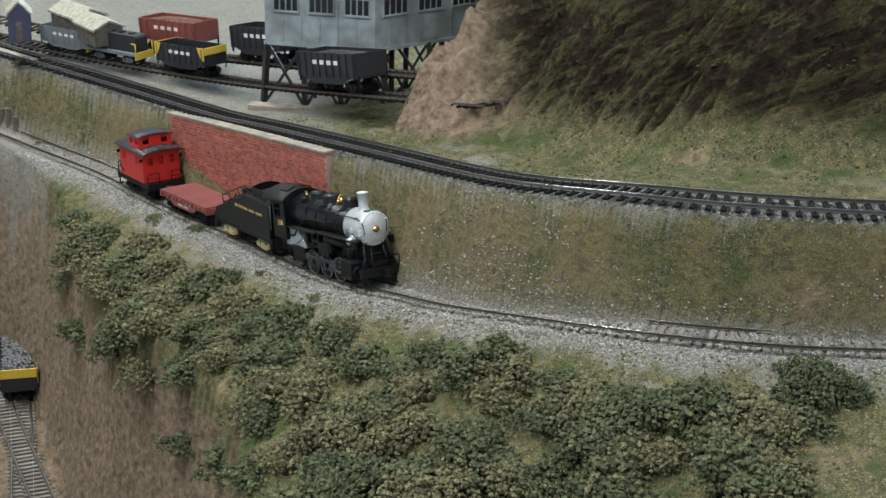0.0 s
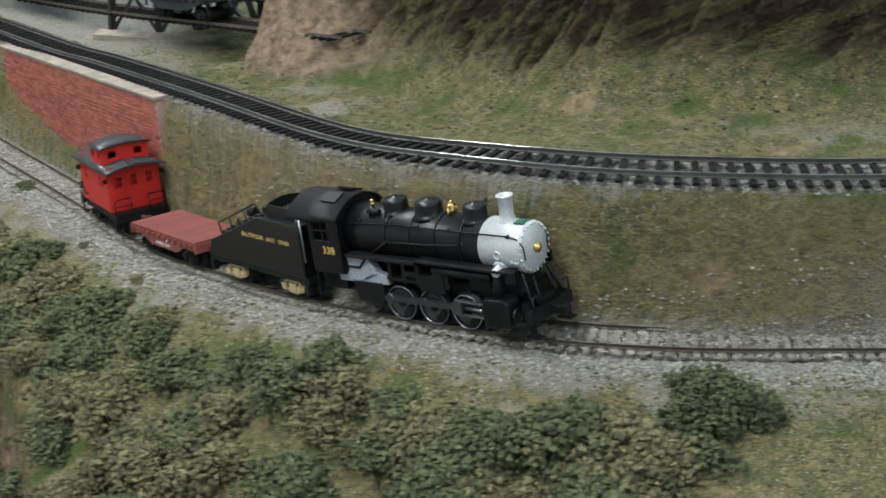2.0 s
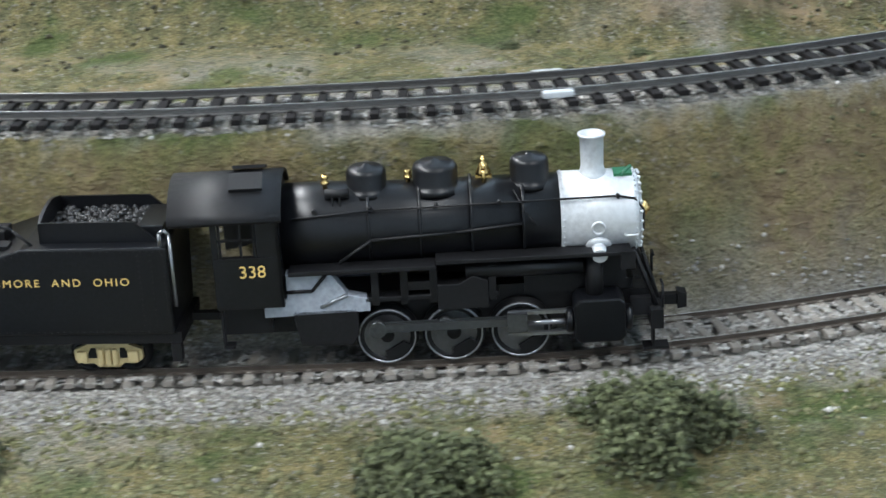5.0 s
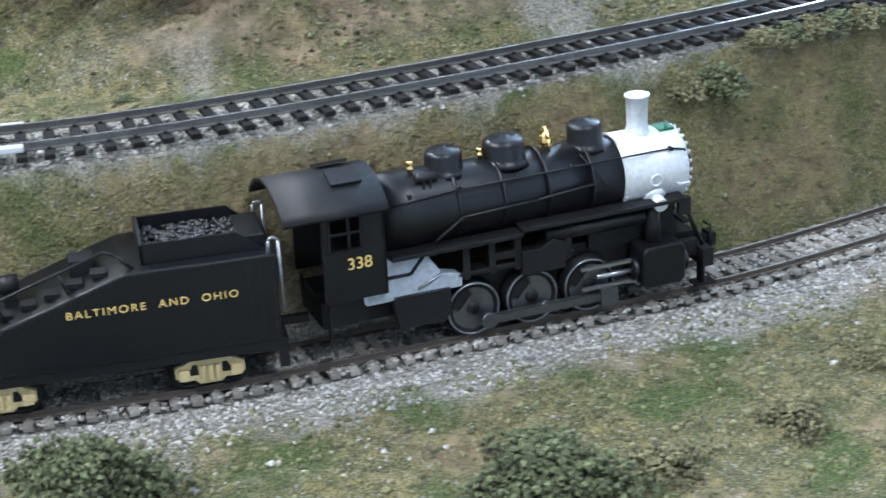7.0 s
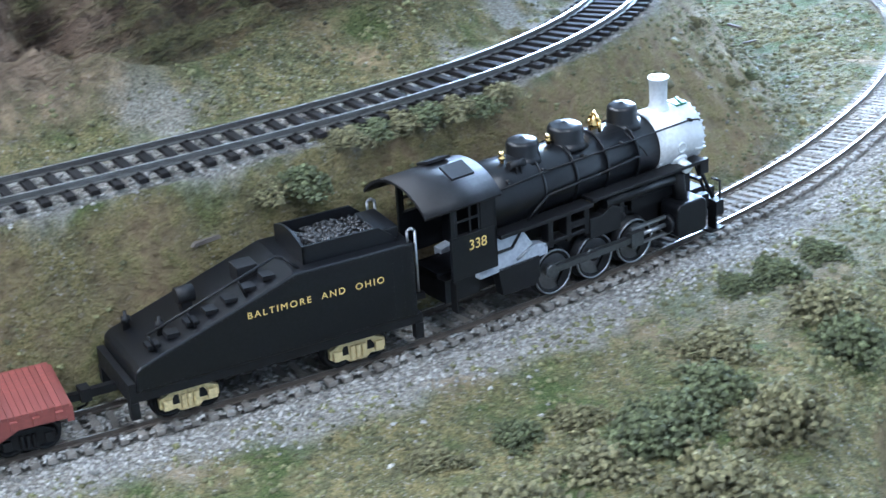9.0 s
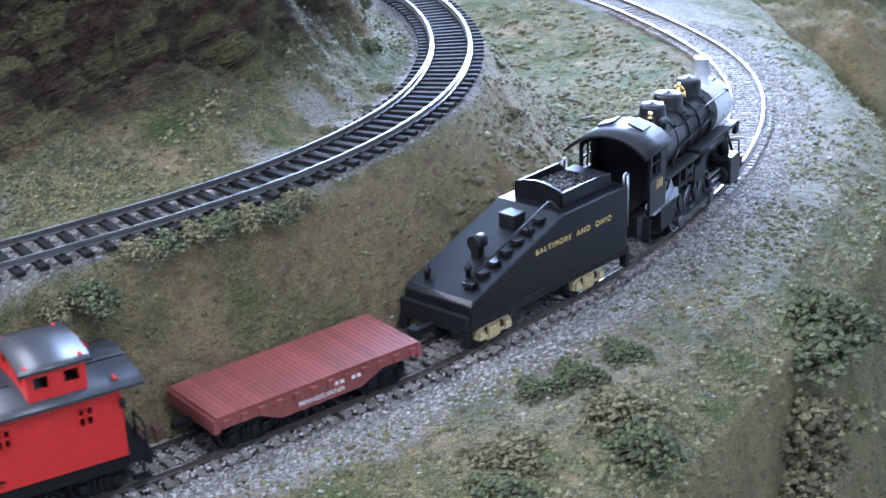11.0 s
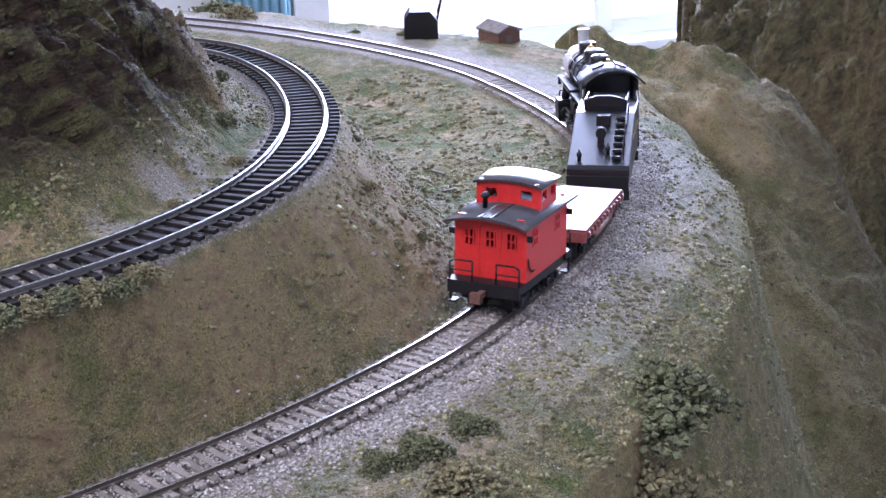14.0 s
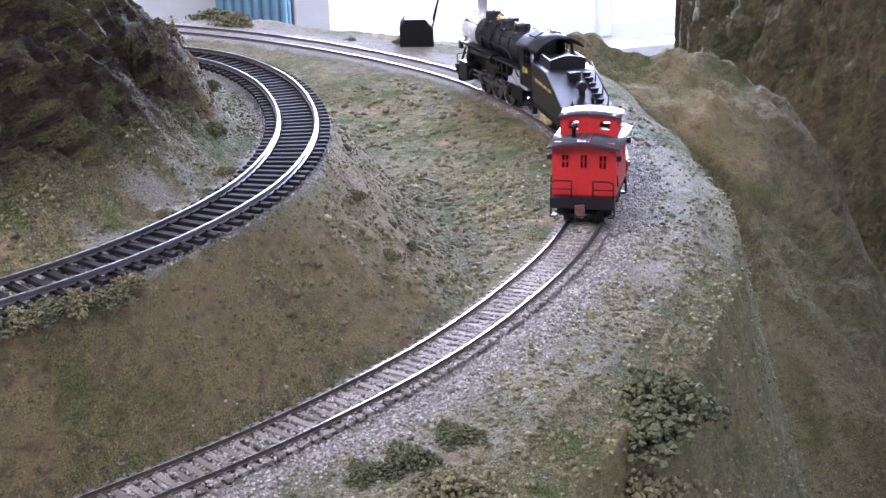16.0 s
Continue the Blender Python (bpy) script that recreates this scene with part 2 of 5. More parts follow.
def thing(name, label, category, group="", m=None):
    ob = tagged(new(name), label, category, group)
    if m is not None:
        ob.matrix_basis = m
    return ob


def B():
    return bmesh.new()


# ---- the two main lines ----
LOWER = [(-.70, .640, .006), (-.60, .545, .006), (-.535, .472, .006), (-.48, .415, .006), (-.438, .372, .006), (-.40, .322, .006), (-.345, .262, .004),
         (-.295, .2075, .002), (-.256, .186, .001), (-.226, .170, 0), (-.17, .149, 0), (-.11, .130, 0), (-.052, .118, 0), (0, .1135, 0), (.06, .110, 0),
         (.12, .1095, 0), (.175, .116, 0), (.224, .127, 0), (.285, .143, 0), (.345, .161, 0), (.405, .187, 0), (.469, .2195, 0),
         (.539, .267, 0), (.592, .318, 0), (.628, .362, 0), (.655, .407, 0), (.672, .450, 0), (.679, .495, 0), (.677, .536, 0),
         (.668, .585, 0), (.652, .640, 0), (.618, .700, 0), (.576, .754, 0), (.53, .80, 0), (.47, .845, 0), (.39, .885, 0)]
UPPER = [(-.70, .66, .053), (-.60, .568, .053), (-.53, .499, .053), (-.443, .422, .053), (-.366, .350, .053), (-.331, .322, .0545), (-.263, .262, .058),
         (-.199, .207, .061), (-.138, .180, .064), (-.079, .158, .066), (0, .146, .066), (.049, .1435, .066), (.098, .143, .066),
         (.146, .1465, .066), (.195, .157, .066), (.25, .174, .066), (.30, .1915, .066), (.336, .205, .066), (.375, .2215, .066),
         (.417, .244, .066), (.455, .2745, .066), (.483, .309, .066), (.502, .35, .066), (.511, .39, .066), (.5115, .43, .066), (.506, .460, .066),
         (.495, .487, .066), (.475, .510, .066), (.44, .535, .066), (.38, .56, .066)]


def ease(a, b, v):
    t = min(1.0, max(0.0, (v - a) / (b - a)))
    return t * t * (3 - 2 * t)


def deep(x, y, z):
    """The plan's two far ends fall away and lie farther off than the plain middle."""
    k0 = 1 + (float(np.interp(x, [-.45, -.38, -.31, -.25, -.20, -.16, -.12], [.34, .29, .205, .12, .055, .018, 0]))) * ease(.0, .10, y)
    k1 = 1 + .20 * ease(.20, .62, y) * ease(.30, .45, x)
    c0 = (-.280, -.690, .388)
    for k, (cx, cy, cz) in ((k0, c0), (k1, (.368, -.367, .297))):
        x, y, z = cx + k * (x - cx), cy + k * (y - cy), cz + k * (z - cz)
    return x, y, z


LOWER, UPPER = [deep(*p) for p in LOWER], [deep(*p) for p in UPPER]
FAR_LEFT = Matrix.Translation((-.280, -.690, .388)) @ Matrix.Scale(1.27, 4) @ Matrix.Translation((.280, .690, -.388))


class Line:
    """A smooth line through its points, by arc length."""

    def __init__(self, pts, n=12):
        c = np.array(pts, float)
        c = np.vstack([2 * c[0] - c[1], c, 2 * c[-1] - c[-2]])
        out = []
        for i in range(1, len(c) - 2):
            a, b, d, e = c[i - 1:i + 3]
            for u in np.linspace(0, 1, n, endpoint=False):
                out.append(.5 * (2 * b + (d - a) * u + (2 * a - 5 * b + 4 * d - e) * u * u + (3 * b - a - 3 * d + e) * u ** 3))
        out.append(c[-2])
        p = np.array(out)
        for _ in range(12):
            p[1:-1] = .25 * p[:-2] + .5 * p[1:-1] + .25 * p[2:]
        self.p = p
        self.s = np.r_[0, np.cumsum(np.linalg.norm(np.diff(p[:, :2], axis=0), axis=1))]
        self.length = self.s[-1]

    def at(self, s):
        return Vector([float(np.interp(s, self.s, self.p[:, k])) for k in range(3)])

    def way(self, s):
        d = self.at(s + .004) - self.at(s - .004)
        return d.normalized()

    def m(self, s, rear=None):
        """The pose on the line at s, x along the way; rear: the line's place of a second wheel set."""
        if rear is None:
            p, d = self.at(s), self.way(s)
        else:
            a, b = self.at(rear), self.at(s)
            p, d = (a + b) / 2, (b - a).normalized()
        return pose(p.x, p.y, p.z, 0, -math.degrees(math.asin(d.z)), math.degrees(math.atan2(d.y, d.x)))

    def side(self, x, y):
        """Nearest place s, signed distance to the left, and height, for arrays of points."""
        s, d, z = np.empty(x.shape), np.empty(x.shape), np.empty(x.shape)
        q, t = self.p, np.gradient(self.p[:, :2], axis=0)
        t /= np.linalg.norm(t, axis=1)[:, None]
        for i in range(0, len(x), 4000):
            dx, dy = x[i:i + 4000, None] - q[None, :, 0], y[i:i + 4000, None] - q[None, :, 1]
            r = dx * dx + dy * dy
            k = r.argmin(1)
            j = np.arange(len(k))
            cross = t[k, 0] * dy[j, k] - t[k, 1] * dx[j, k]
            s[i:i + 4000], d[i:i + 4000], z[i:i + 4000] = self.s[k], np.sqrt(r[j, k]) * np.sign(cross), q[k, 2]
        return s, d, z


LOW, UP = Line(LOWER), Line(UPPER)

# ---- the landscape ----


def vnoise(x, y, scale, seed):
    g = np.random.RandomState(seed).rand(128, 128)
    u, v = x * scale, y * scale
    i, j = np.floor(u).astype(int), np.floor(v).astype(int)
    a, b = u - i, v - j
    a, b = a * a * (3 - 2 * a), b * b * (3 - 2 * b)
    i, j = i % 128, j % 128
    i1, j1 = (i + 1) % 128, (j + 1) % 128
    return (g[i, j] * (1 - a) * (1 - b) + g[i1, j] * a * (1 - b) + g[i, j1] * (1 - a) * b + g[i1, j1] * a * b) - .5


def fbm(x, y, scale, seed, n=4):
    return sum(vnoise(x, y, scale * 2.1 ** k, seed + k) / 1.9 ** k for k in range(n))


def step(a, b, v):
    t = np.clip((v - a) / (b - a), 0, 1)
    return t * t * (3 - 2 * t)


EDGE = Line([deep(*p) for p in [(.45, -.6, 0), (.46, -.1, 0), (.475, .05, 0), (.505, .14, 0), (.56, .205, 0), (.625, .275, 0), (.680, .345, 0), (.715, .43, 0), (.730, .52, 0),
                                (.74, .62, 0), (.740, .69, 0), (.705, .745, 0), (.655, .780, 0), (.60, .812, 0), (.53, .862, 0), (.42, .915, 0), (.2, .96, 0), (-.2, 1.0, 0)]])
CLIFF = Line([deep(*p) for p in [(-.33, -.7, -.04), (-.335, -.2, -.04), (-.339, .037, -.04), (-.354, .091, -.04), (-.400, .158, -.04)]]
             + [(-.457, .47, 0), (-.487, .56, 0), (-.530, .70, 0), (-.590, .80, 0), (-.69, .92, 0), (-.97, 1.2, 0)])
STRIP_X, STRIP_W = [-.29, -.23, -.185, -.05, .1, .17, .24, .35, .5], [.030, .042, .075, .085, .068, .042, .030, .030, .026]
YARD = -0.33


def land(x, y):
    """Height of the ground, and how much of each surface shows, for arrays of points."""
    sl, dl, zl = LOW.side(x, y)
    su, du, zu = UP.side(x, y)
    se, de, _ = EDGE.side(x, y)
    sc, dc, _ = CLIFF.side(x, y)
    n1, n2, n3 = fbm(x, y, 14, 3), fbm(x, y, 60, 11), fbm(x, y, 220, 23, 2)
    # verge and slope before the lower line
    k = .12 + .40 * (1 - step(-.16, .02, x))
    fore = zl - .0045 - k * np.maximum(0, -dl - .024) + .006 * n1 * step(.02, .06, -dl)
    # bank between the lines
    gap_u = np.maximum(0, -du - .0155)
    w = np.minimum(np.maximum(.012, gap_u + np.maximum(0, dl - .0145)), .058)
    rise = 1 - np.clip(gap_u / w, 0, 1)
    rise = rise ** 1.15
    basin = zl - .0045 - .006 * step(.03, .09, dl) + .007 * n1 * step(.03, .08, dl)
    bank = basin + (zu - .0065 - basin) * rise + .008 * (n1 + .5 * n2) * np.sin(np.pi * np.clip(rise, 0, 1))
    # hill behind the upper line
    wid = np.interp(x, STRIP_X, STRIP_W)
    up = np.maximum(0, du - wid)
    rr = fbm(-.31 * x + .95 * y + .010 * n1, .20 * (.95 * x + .31 * y), 105, 31, 3)
    ridge = .048 * (.35 - np.abs(rr)) + .004 * n2
    near_rock = step(-.155, -.215, x)
    hill = np.minimum(up * (.95 + 1.2 * near_rock), .30) * (1 + .25 * n1)
    hill = np.minimum(hill, np.maximum(0, x + .310 + .05 * n1 - .45 * np.maximum(0, y - .36)) * 2.1)
    over = zu - .0065 + .004 * n1 * step(.02, .05, du) + hill + step(.005, .04, hill) * ridge * (1 - .6 * near_rock)
    over += near_rock * step(.004, .02, hill) * .012 * n2
    redrock = .7 * step(.13, .20, x) * step(.33, .26, x) * step(.003, .010, hill) * step(.075, .045, hill)
    over += redrock * .016 * np.abs(n2)
    far_end = step(.45, .49, x) * step(.25, .33, y)
    over += far_end * step(.004, .03, hill) * .045 * n2
    z = np.where(dl < 0, fore, np.where(du < 0, bank, over))
    # the drop outside the curve
    out = np.maximum(0, -de)
    steep = 1 - .35 * step(.5, .8, y)
    near = .55 * out + 3.2 * np.maximum(0, out - .022) * steep + .6 * np.maximum(0, out - .02) * (1 - steep) + 1.2 * np.maximum(0, out - .2)
    z = z - near * (1 + .35 * n1) + np.where(out > 0, .02 * n1 * step(0, .05, out), 0)
    far = -.20 - 1.1 * np.maximum(0, 1.42 - (y + .25 * (x - 1.0))) + .12 * n1 + .05 * n2
    z = np.where(out > .1, np.maximum(z, np.where(x > .495 + .36 * (y + .37) + .10 * n1, far, -1)), z)
    # a spur that falls towards the aisle beyond the curve
    ta = np.clip((x - .80) - .05 * (y - .95), 0, .5)
    px, py = x - (.80 + ta), y - (.95 - .08 * ta)
    dist = np.hypot(px, py)
    crest = np.interp(ta, [0, .07, .15, .21, .245, .275, .31, .40], [-.058, -.068, -.090, -.135, -.185, -.25, -.36, -.60])
    spur = crest - np.where(py > 0, 1.6, .62) * dist + .030 * n1 + .010 * n2
    z = np.where(out > .03, np.maximum(z, spur), z)
    # the cliff down to the yard
    cl = np.maximum(0, dc)
    fall = np.where(dl < 0, cl * 6.0 * (1 + .3 * n1), 0)
    z = np.where((dl < 0) & (cl > 0), np.maximum(z - fall, YARD - .004), z)
    z = np.maximum(z, -.55) + .0012 * n3
    flat = np.minimum(np.abs(dl), np.abs(du))
    gravel = np.maximum(step(.024, .016, np.where(dl < 0, -dl * .62, dl * 1.55) + .008 * n2), step(.0175, .0145, np.where(du < 0, -du * 1.08, du * .85) + .004 * n2))
    gravel = np.maximum(gravel, .75 * step(.18, .42, n1 + .5 * n2) * step(.07, .03, flat) * np.where((dl > 0) & (du < 0) & (dl < .1), .25, 1))
    slope = np.where((dl > 0) & (du < 0), step(.04, .15, rise) * step(1.0, .93, rise), 0)
    gravel = gravel * (1 - (.95 - .35 * step(-.02, .05, x) * step(.30, .20, x)) * slope)
    gravel = gravel * (1 - step(.006, .02, np.where(du > 0, hill, 0)))
    gravel = np.maximum(gravel, (.55 + .5 * n2) * step(.075, .045, -dl + .02 * n2) * step(.42, .52, x) * (dl < 0))
    yard = step(-.27, -.33, x) * step(0, .02, du)
    gravel = np.maximum(gravel, yard * .8)
    att = {"gravel": gravel,
           "bank": slope * np.clip(.6 + n1 + .8 * n2, 0, 1) + np.where(out > .02, .75, 0) * (.5 + n1),
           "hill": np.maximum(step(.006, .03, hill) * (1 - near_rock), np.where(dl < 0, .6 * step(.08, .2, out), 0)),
           "rock": np.clip(near_rock * step(.002, .01, hill) + far_end * step(.01, .04, hill) * (.95 + 1.2 * n2) + redrock * np.clip(.55 + 1.6 * n2, 0, 1) + np.where(cl > .004, .8, 0) * (dl < 0), 0, 1)}
    return z, att


def ground():
    d = .0045
    xs = np.concatenate([np.arange(-1.05, -.30, d), np.arange(-.30, .70, .003), np.arange(.70, 1.7, d)])
    ys = np.concatenate([np.arange(-.30, .03, d), np.arange(.03, .42, .0019), np.arange(.42, 1.72, d)])
    gx, gy = np.meshgrid(xs, ys)
    x, y = gx.ravel(), gy.ravel()
    z, att = land(x, y)
    w, h = len(xs), len(ys)
    me = bpy.data.meshes.new("ground")
    i = np.arange(w * h).reshape(h, w)
    q = np.stack([i[:-1, :-1], i[:-1, 1:], i[1:, 1:], i[1:, :-1]], -1).reshape(-1, 4)
    me.vertices.add(w * h)
    me.vertices.foreach_set("co", np.stack([x, y, z], 1).ravel())
    me.loops.add(q.size)
    me.loops.foreach_set("vertex_index", q.ravel())
    me.polygons.add(len(q))
    me.polygons.foreach_set("loop_start", np.arange(0, q.size, 4))
    me.polygons.foreach_set("use_smooth", np.ones(len(q), bool))
    me.update(calc_edges=True)
    for name, v in att.items():
        a = me.attributes.new(name, "FLOAT", "POINT")
        a.data.foreach_set("value", np.clip(v, 0, 1).astype(np.float32))
    me.materials.append(GROUND)
    return tagged(new("ground", me), "sculpted plaster scenery with turf, gravel and earth banks", "scenery", kind="structure")


ground()


def zat(x, y):
    return float(land(np.array([x]), np.array([y]))[0][0])


def merged(name, verts, faces, material, parent=None):
    """One mesh out of many small pieces given as arrays."""
    me = bpy.data.meshes.new(name)
    v, f = np.asarray(verts, np.float32), np.asarray(faces, np.int32)
    k = f.shape[1]
    me.vertices.add(len(v))
    me.vertices.foreach_set("co", v.ravel())
    me.loops.add(f.size)
    me.loops.foreach_set("vertex_index", f.ravel())
    me.polygons.add(len(f))
    me.polygons.foreach_set("loop_start", np.arange(0, f.size, k))
    me.update(calc_edges=True)
    me.materials.append(material)
    ob = new(name, me)
    ob.parent = parent
    return ob


OCTA = np.array([(1, 0, 0), (-1, 0, 0), (0, 1, 0), (0, -1, 0), (0, 0, 1), (0, 0, -1)], float)
OCTF = np.array([(0, 2, 4), (2, 1, 4), (1, 3, 4), (3, 0, 4), (2, 0, 5), (1, 2, 5), (3, 1, 5), (0, 3, 5)])


def crumbs(centres, radii, rs, flat=.8):
    """Uneven eight-sided crumbs at the given places."""
    n = len(centres)
    v = OCTA[None] * radii[:, None, None] * (0.65 + .7 * rs.rand(n, 6, 1))
    a, b = rs.rand(n) * 6.28, rs.rand(n) * 6.28
    ca, sa, cb, sb = np.cos(a), np.sin(a), np.cos(b), np.sin(b)
    x, y, z = v[..., 0].copy(), v[..., 1].copy(), v[..., 2].copy()
    x, z = x * cb[:, None] - z * sb[:, None], x * sb[:, None] + z * cb[:, None]
    x, y = x * ca[:, None] - y * sa[:, None], x * sa[:, None] + y * ca[:, None]
    v = np.stack([x, y, z * flat], -1) + centres[:, None]
    f = OCTF[None] + (np.arange(n) * 6)[:, None, None]
    return v.reshape(-1, 3), f.reshape(-1, 3)


def scatter(line, s0, s1, lat0, lat1, n, rs):
    s, d = s0 + (s1 - s0) * rs.rand(n), lat0 + (lat1 - lat0) * rs.rand(n)
    p = np.stack([np.interp(s, line.s, line.p[:, k]) for k in range(2)], 1)
    q = np.stack([np.interp(s + .004, line.s, line.p[:, k]) for k in range(2)], 1) - np.stack([np.interp(s - .004, line.s, line.p[:, k]) for k in range(2)], 1)
    q /= np.linalg.norm(q, axis=1)[:, None] + 1e-9
    return p[:, 0] - q[:, 1] * d, p[:, 1] + q[:, 0] * d, d


# ---- tracks ----
GAUGE = .0165


def rail_mesh(line, off, s0, s1, h, head, mats):
    """A rail with foot, web and head along the line."""
    prof = [(-1.1, -h), (1.1, -h), (1.1, -h + .35), (.25, -h + .6), (.25, -.75), (head, -.6), (head, -.08), (head * .7, 0), (-head * .7, 0), (-head, -.08), (-head, -.6), (-.25, -.75), (-.25, -h + .6), (-1.1, -h + .35)]
    bm = B()
    rings = []
    for s in np.arange(s0, s1, .006):
        p, t = line.at(s), line.way(s)
        nrm = Vector((-t.y, t.x, 0)).normalized()
        rings.append([bm.verts.new(p + nrm * (off + a * .001) + Vector((0, 0, b * .001))) for a, b in prof])
    k = len(prof)
    for a, b in zip(rings[:-1], rings[1:]):
        for i in range(k):
            f = bm.faces.new((a[i], b[i], b[(i + 1) % k], a[(i + 1) % k]))
            f.material_index = 1 if i in (6, 7, 8) else 0
    return mesh_of("rail", bm, mats)


def track(name, label, line, s0, s1, pitch, tie_l, tie_w, tie_mat, rail_mats, rail_h, head, near, group):
    t = thing(name, label, "railway track", group)
    for off in (-GAUGE / 2 - head * .001, GAUGE / 2 + head * .001):
        ob = new("rail", rail_mesh(line, off, s0, s1, rail_h, head, rail_mats))
        ob.parent = t
    bm = B()
    box(bm, -tie_w / 2, tie_w / 2, -tie_l / 2, tie_l / 2, -.0016, 0)
    bmesh.ops.bevel(bm, geom=[e for e in bm.edges if abs(e.verts[0].co.z) < 1e-6 and abs(e.verts[1].co.z) < 1e-6], offset=.0002, segments=1, affect="EDGES")
    for sx in (-1, 1):
        for o in (-1.6, 1.6):
            box(bm, -.0005, .0005, sx * GAUGE / 2 + sx * .0005 + o * .001 - .0004, sx * GAUGE / 2 + sx * .0005 + o * .001 + .0004, 0, .0007)
    me = mesh_of("tie", bm, tie_mat)
    rs = random.Random(5)
    for s in np.arange(max(s0, near[0]), min(s1, near[1]), pitch):
        ob = new("tie", me)
        ob.parent = t
        ob.matrix_basis = line.m(s) @ pose(0, rs.uniform(-.0002, .0002), -rail_h * .001 + .0001, 0, 0, rs.uniform(-1.2, 1.2))
    return t


track("lower_track", "model railway track with dull rails on weathered grey ties", LOW, .02, LOW.length - .02, .0056, .0275, .0028, TIEBROWN, [RAILSIDE, RAILTOP], 2.1, .42, (.45, 2.50), "main line tracks")
track("upper_track", "model railway track with silvery rails on black plastic ties", UP, .02, UP.length - .02, .0078, .030, .0032, TIEBLACK, [NICKEL, RAILTOP], 2.5, .5, (.12, 2.45), "main line tracks")


def ballast(name, label, line, s0, s1, n, r, half, seed, lift, material, out, inn):
    rs = np.random.RandomState(seed)
    x, y, d = scatter(line, s0, s1, -half, half, n, rs)
    lim = np.where(d < 0, out, inn)
    keep = (np.abs(d) < lim * (.6 + .4 * rs.rand(n))) & (np.abs(np.abs(d) - GAUGE / 2 - .0005) > .0013)
    x, y, d = x[keep], y[keep], d[keep]
    z, _ = land(x, y)
    rad = r * (.55 + .8 * rs.rand(len(x)))
    ctr = np.stack([x, y, z + np.where(np.abs(d) < .0135, lift, .0002)], 1)
    v, f = crumbs(ctr, rad, rs)
    return tagged(merged(name, v, f, material), label, "ballast", kind="stuff")


ballast("ballast", "loose pale grey ballast stones along the lower track", LOW, .4, 2.45, 110000, .0007, .036, 1, .0021, STONE, .036, .0135)
ballast("ballast", "loose pale grey ballast stones along the upper track", UP, .2, 2.05, 52000, .0007, .022, 2, .0004, STONE, .0160, .020)

# ---- the train ----


def wheel_mesh(bm, x, r, w=.0028, gauge=.0146, spokes=0):
    for sy in (-1, 1):
        y0 = sy * gauge / 2
        turned(bm, (x, y0, r), (0, sy, 0), [(-.0004, r + .0007), (.0002, r + .0007), (.0006, r), (w, r * .985), (w, r * .80), (w - .0006, r * .78), (w - .0006, r * .25), (w + .0003, r * .22), (w + .0003, .0001)], 22)
        for k in range(spokes):
            a = 2 * math.pi * k / spokes
            m = pose(x, y0, r) @ Matrix.Rotation(a, 4, "Y")
            box(bm, -.0004, .0004, sy * (w - .0007) - .0001, sy * (w - .0007) + .0003, r * .2, r * .82, 0, m)
    rod(bm, (x, -gauge / 2, r), (x, gauge / 2, r), .0011, 8)


def wheelset(parent, x, r, spokes=0, material=BLACK2, name="wheelset"):
    bm = B()
    wheel_mesh(bm, 0, r, spokes=spokes)
    for v in bm.verts:
        v.co.z -= r
    ob = part(name, bm, [material], parent)
    ob.location = (x, 0, r)
    return ob


def text_part(name, body, size, m, material, parent, label="", space=1.0):
    cu = bpy.data.curves.new(name, "FONT")
    cu.body, cu.size, cu.align_x, cu.align_y, cu.extrude = body, size, "CENTER", "CENTER", .00004
    cu.space_character = space
    tmp = bpy.data.objects.new(name, cu)
    scene.collection.objects.link(tmp)
    bpy.context.view_layer.update()
    me = bpy.data.meshes.new_from_object(tmp.evaluated_get(bpy.context.evaluated_depsgraph_get()))
    bpy.data.objects.remove(tmp)
    me.materials.clear()
    me.materials.append(material)
    ob = new(name, me)
    ob.parent, ob.matrix_basis = parent, m
    if label:
        ob["label"] = label
    return ob


WHEELS = []  # (part, radius, place, s offset)
RODS = []


